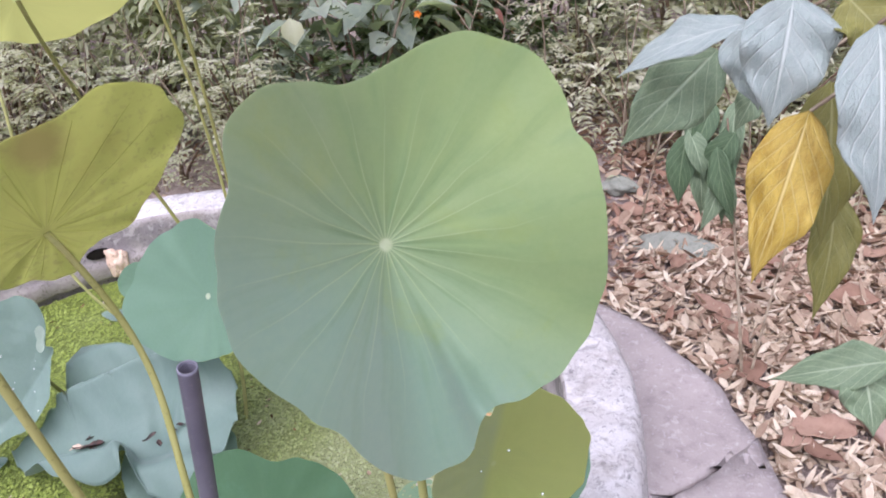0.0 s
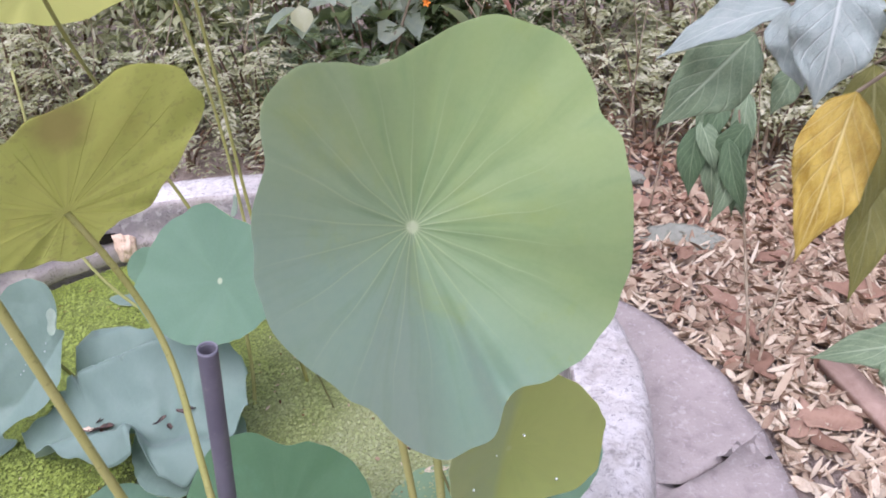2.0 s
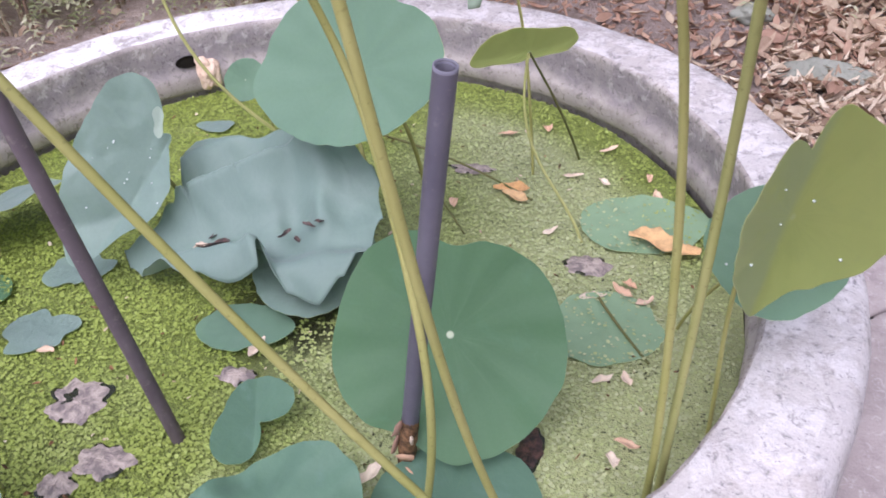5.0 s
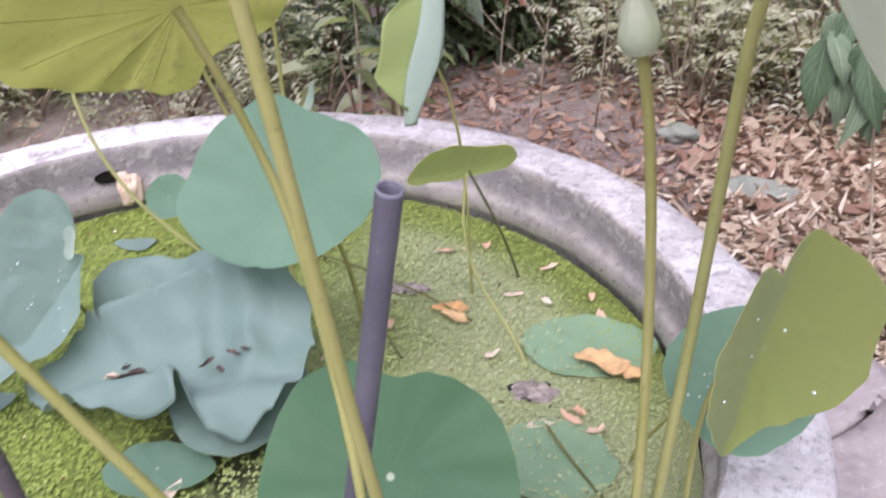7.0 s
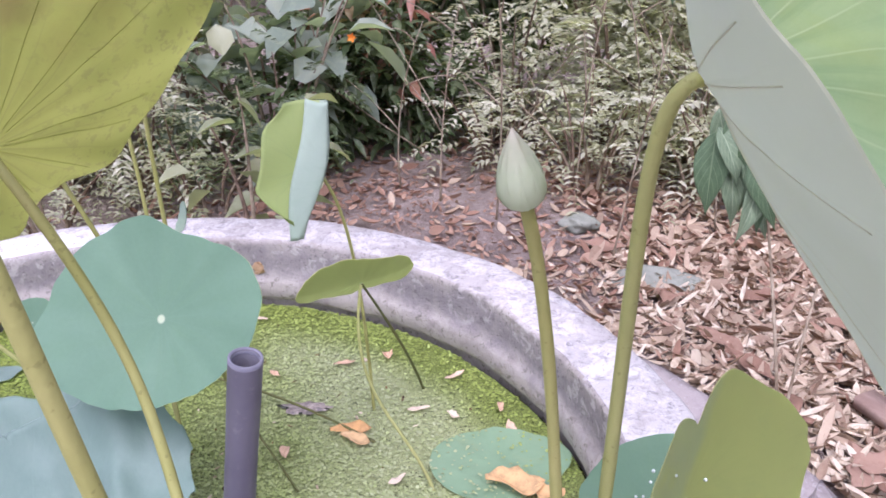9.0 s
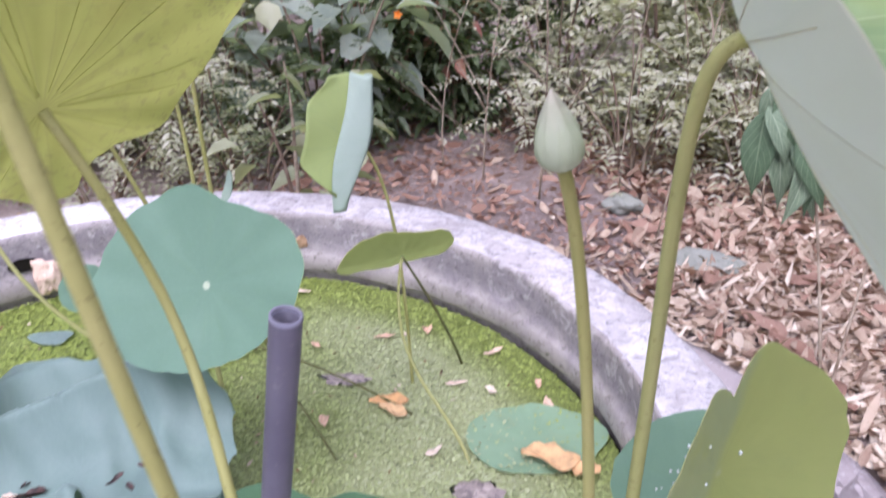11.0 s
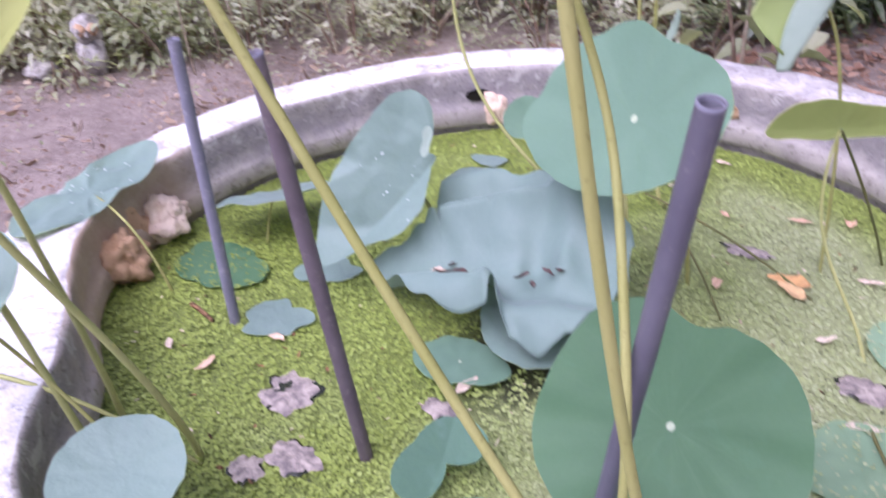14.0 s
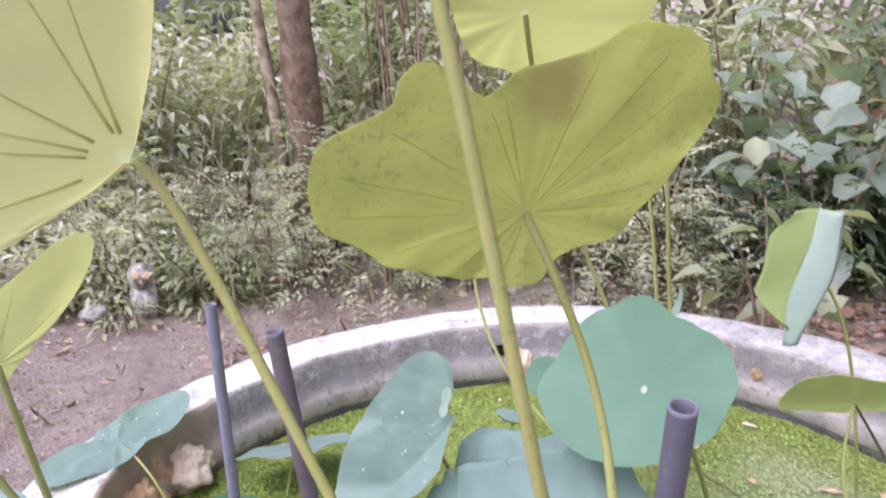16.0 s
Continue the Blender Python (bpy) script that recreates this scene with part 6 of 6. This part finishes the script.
tagged(part("stone", lump((.55, 2.75, -.015), .042, 8, (1.3, 1, .6)), MOSSY), "grey stone lying among dry leaves", "stone", "stones")
tagged(part("stone", lump((.72, 2.42, -.045), .09, 12, (1.5, .8, .45)), MOSSY), "flat grey stone lying among dry leaves", "stone", "stones")

# plank on the ground
bm = bmesh.new()
bmesh.ops.create_cube(bm, size=1)
bmesh.ops.scale(bm, verts=bm.verts, vec=(.62, .055, .03))
bmesh.ops.bevel(bm, geom=bm.edges[:], offset=.004, segments=2, affect="EDGES")
ob = part("plank", bm, WOOD)
ob.matrix_world = pose(1.17, 1.60, GROUND + .022, 0, 3, -62)
tagged(ob, "weathered pinkish wooden plank on the ground", "plank")

# orange blossom in the hedge
ob = thing("flower", (-.16, 3.05, .47), "small orange blossom among the shrubs", "flower")
for i in range(5):
    a = i * 1.257
    garden_leaf((-.16, 3.05, .47), (-.16 + .016 * math.cos(a), 3.04, .47 + .016 * math.sin(a)), .012, FLOWER, ob, name="petal")

# ---- leaf litter ----
def litter(name, x, y, length, width, mat, label, seed, curl=(0.3, 1.7), lift=0.014, base=None):
    """Curled dry leaves strewn on the ground, as one mass."""
    rng = np.random.default_rng(seed)
    n = len(x)
    a, tilt, roll = rng.uniform(0, 6.28, n), rng.normal(0, .28, n), rng.normal(0, .45, n)
    c = rng.uniform(*curl, n)
    prof = ((-.5, .10), (-.25, .85), (0, 1.0), (.25, .75), (.5, .05))
    vs = np.zeros((n, 15, 3))
    for i, (f, w) in enumerate(prof):
        for j in range(3):
            g = j - 1
            lx, ly = f * length, g * width * .5 * w
            lz = c * (abs(g) * width * .35 * w + length * .5 * f * f) + ly * np.tan(np.clip(roll, -1, 1)) + lx * np.tan(tilt)
            vs[:, i * 3 + j] = np.stack([x + lx * np.cos(a) - ly * np.sin(a), y + lx * np.sin(a) + ly * np.cos(a), lz], 1)
    vs[:, :, 2] -= vs[:, :, 2].min(1, keepdims=True)
    vs[:, :, 2] += ((GROUND - .002 if base is None else base) + rng.uniform(0, lift, n))[:, None]
    q = np.array([[i * 3 + j, i * 3 + j + 1, i * 3 + j + 4, i * 3 + j + 3] for i in range(4) for j in range(2)])
    faces = (np.arange(n)[:, None, None] * 15 + q[None]).reshape(-1, 4)
    return tagged(raw(name, vs.reshape(-1, 3), faces, mat, None, "", True), label, "leaf litter", kind="stuff")


def strewn(n, seed, centre, spread, clear=1.0, box=None):
    rng = np.random.default_rng(seed)
    x, y = rng.normal(centre[0], spread[0], n), rng.normal(centre[1], spread[1], n)
    a = np.arctan2(y - TUB.y, x - TUB.x)
    rad = np.hypot(x - TUB.x, y - TUB.y)
    edge = np.where((a > -1.9) & (a < .78), 1.20, 1.02)
    edge = np.array([apron_edge(t / (2 * math.pi)) + .015 if -1.85 < t < .78 else 1.0 for t in a])
    keep = rad > edge
    bare = ((x - .22) / .42) ** 2 + ((y - 2.72) / .30) ** 2 < 1
    keep &= ~bare | (rng.random(n) < .4)
    return x[keep], y[keep], int(keep.sum())


rng = np.random.default_rng(9)
for i, (cnt, cen, spr, ln, wd, mat, label) in enumerate((
        (4200, (1.0, 1.95), (.30, .42), (.026, .075), (.008, .020), LITTER_PALE, "pale curled dry leaves heaped beside the cement apron"),
        (3000, (1.1, 2.3), (.40, .55), (.03, .085), (.011, .030), LITTER, "dry brown leaves strewn over the earth"),
        (1500, (1.0, 2.8), (.6, .50), (.025, .07), (.010, .026), LITTER_RED, "reddish-brown leaves strewn over the earth"),
        (500, (-.1, 3.2), (.6, .3), (.03, .08), (.015, .03), LITTER_RED, "reddish-brown leaves strewn under the hedge"),
        (2200, (1.3, 2.6), (.6, .7), (.03, .07), (.01, .025), LITTER, "dry leaves strewn over the earth"),
        (900, (-2.0, 2.0), (.6, .6), (.015, .05), (.006, .02), LITTER, "sparse dry leaf bits on bare earth"),
        (2600, (-1.75, 1.55), (.55, .5), (.006, .022), (.003, .010), LITTER, "small dry crumbs of leaf on bare earth"),
        (1500, (-1.75, 1.6), (.6, .5), (.006, .02), (.004, .010), LITTER_RED, "small brown crumbs of leaf on bare earth"),
        (5000, (.2, 2.75), (.5, .35), (.010, .04), (.005, .016), LITTER_RED, "small brown crumbs of leaf on bare earth"))):
    x, y, m = strewn(cnt, 60 + i, cen, spr)
    litter("leaf_litter", x, y, rng.uniform(*ln, m) * .88, rng.uniform(*wd, m) * .8, mat, label, 70 + i)

rg = random.Random(31)
for x, y, ln, wd, turn in ((.884, 1.851, .12, .07, 1.9), (1.0, 1.70, .13, .075, -.5), (1.132, 2.166, .15, .06, .1), (.845, 1.995, .14, .045, -.9), (.942, 1.66, .10, .05, .9), (.99, 1.62, .09, .05, 2.2),
                           (.80, 2.10, .12, .05, -.7), (.95, 2.3, .11, .05, .4), (1.1, 1.95, .10, .05, 2.8), (.72, 2.3, .10, .045, 1.2), (1.25, 2.4, .12, .06, .6), (.6, 2.6, .12, .05, -.2)):
    dry_piece((x, y, GROUND + .015), ln, wd, turn, rg.uniform(.15, .45), BROWN_LEAF, "large curled brown dry leaf on the litter", "dry_leaf", tilt=.25, group="large dry leaves on the ground")

# dark and pale crumbs afloat on the duckweed
for cnt, ln, wd, mat, label, seed in ((170, (.004, .016), (.002, .006), CRUST, "small black rotted crumbs afloat on the duckweed", 91), (90, (.006, .014), (.003, .006), LITTER_PALE, "small pale crumbs afloat on the duckweed", 92)):
    rad, a = .74 * np.sqrt(rng.random(cnt)), rng.uniform(0, 6.28, cnt)
    x, y = TUB.x + rad * np.cos(a), TUB.y + rad * np.sin(a)
    litter("floating_crumbs", x, y, rng.uniform(*ln, cnt), rng.uniform(*wd, cnt), mat, label, seed, lift=.002, base=.001)
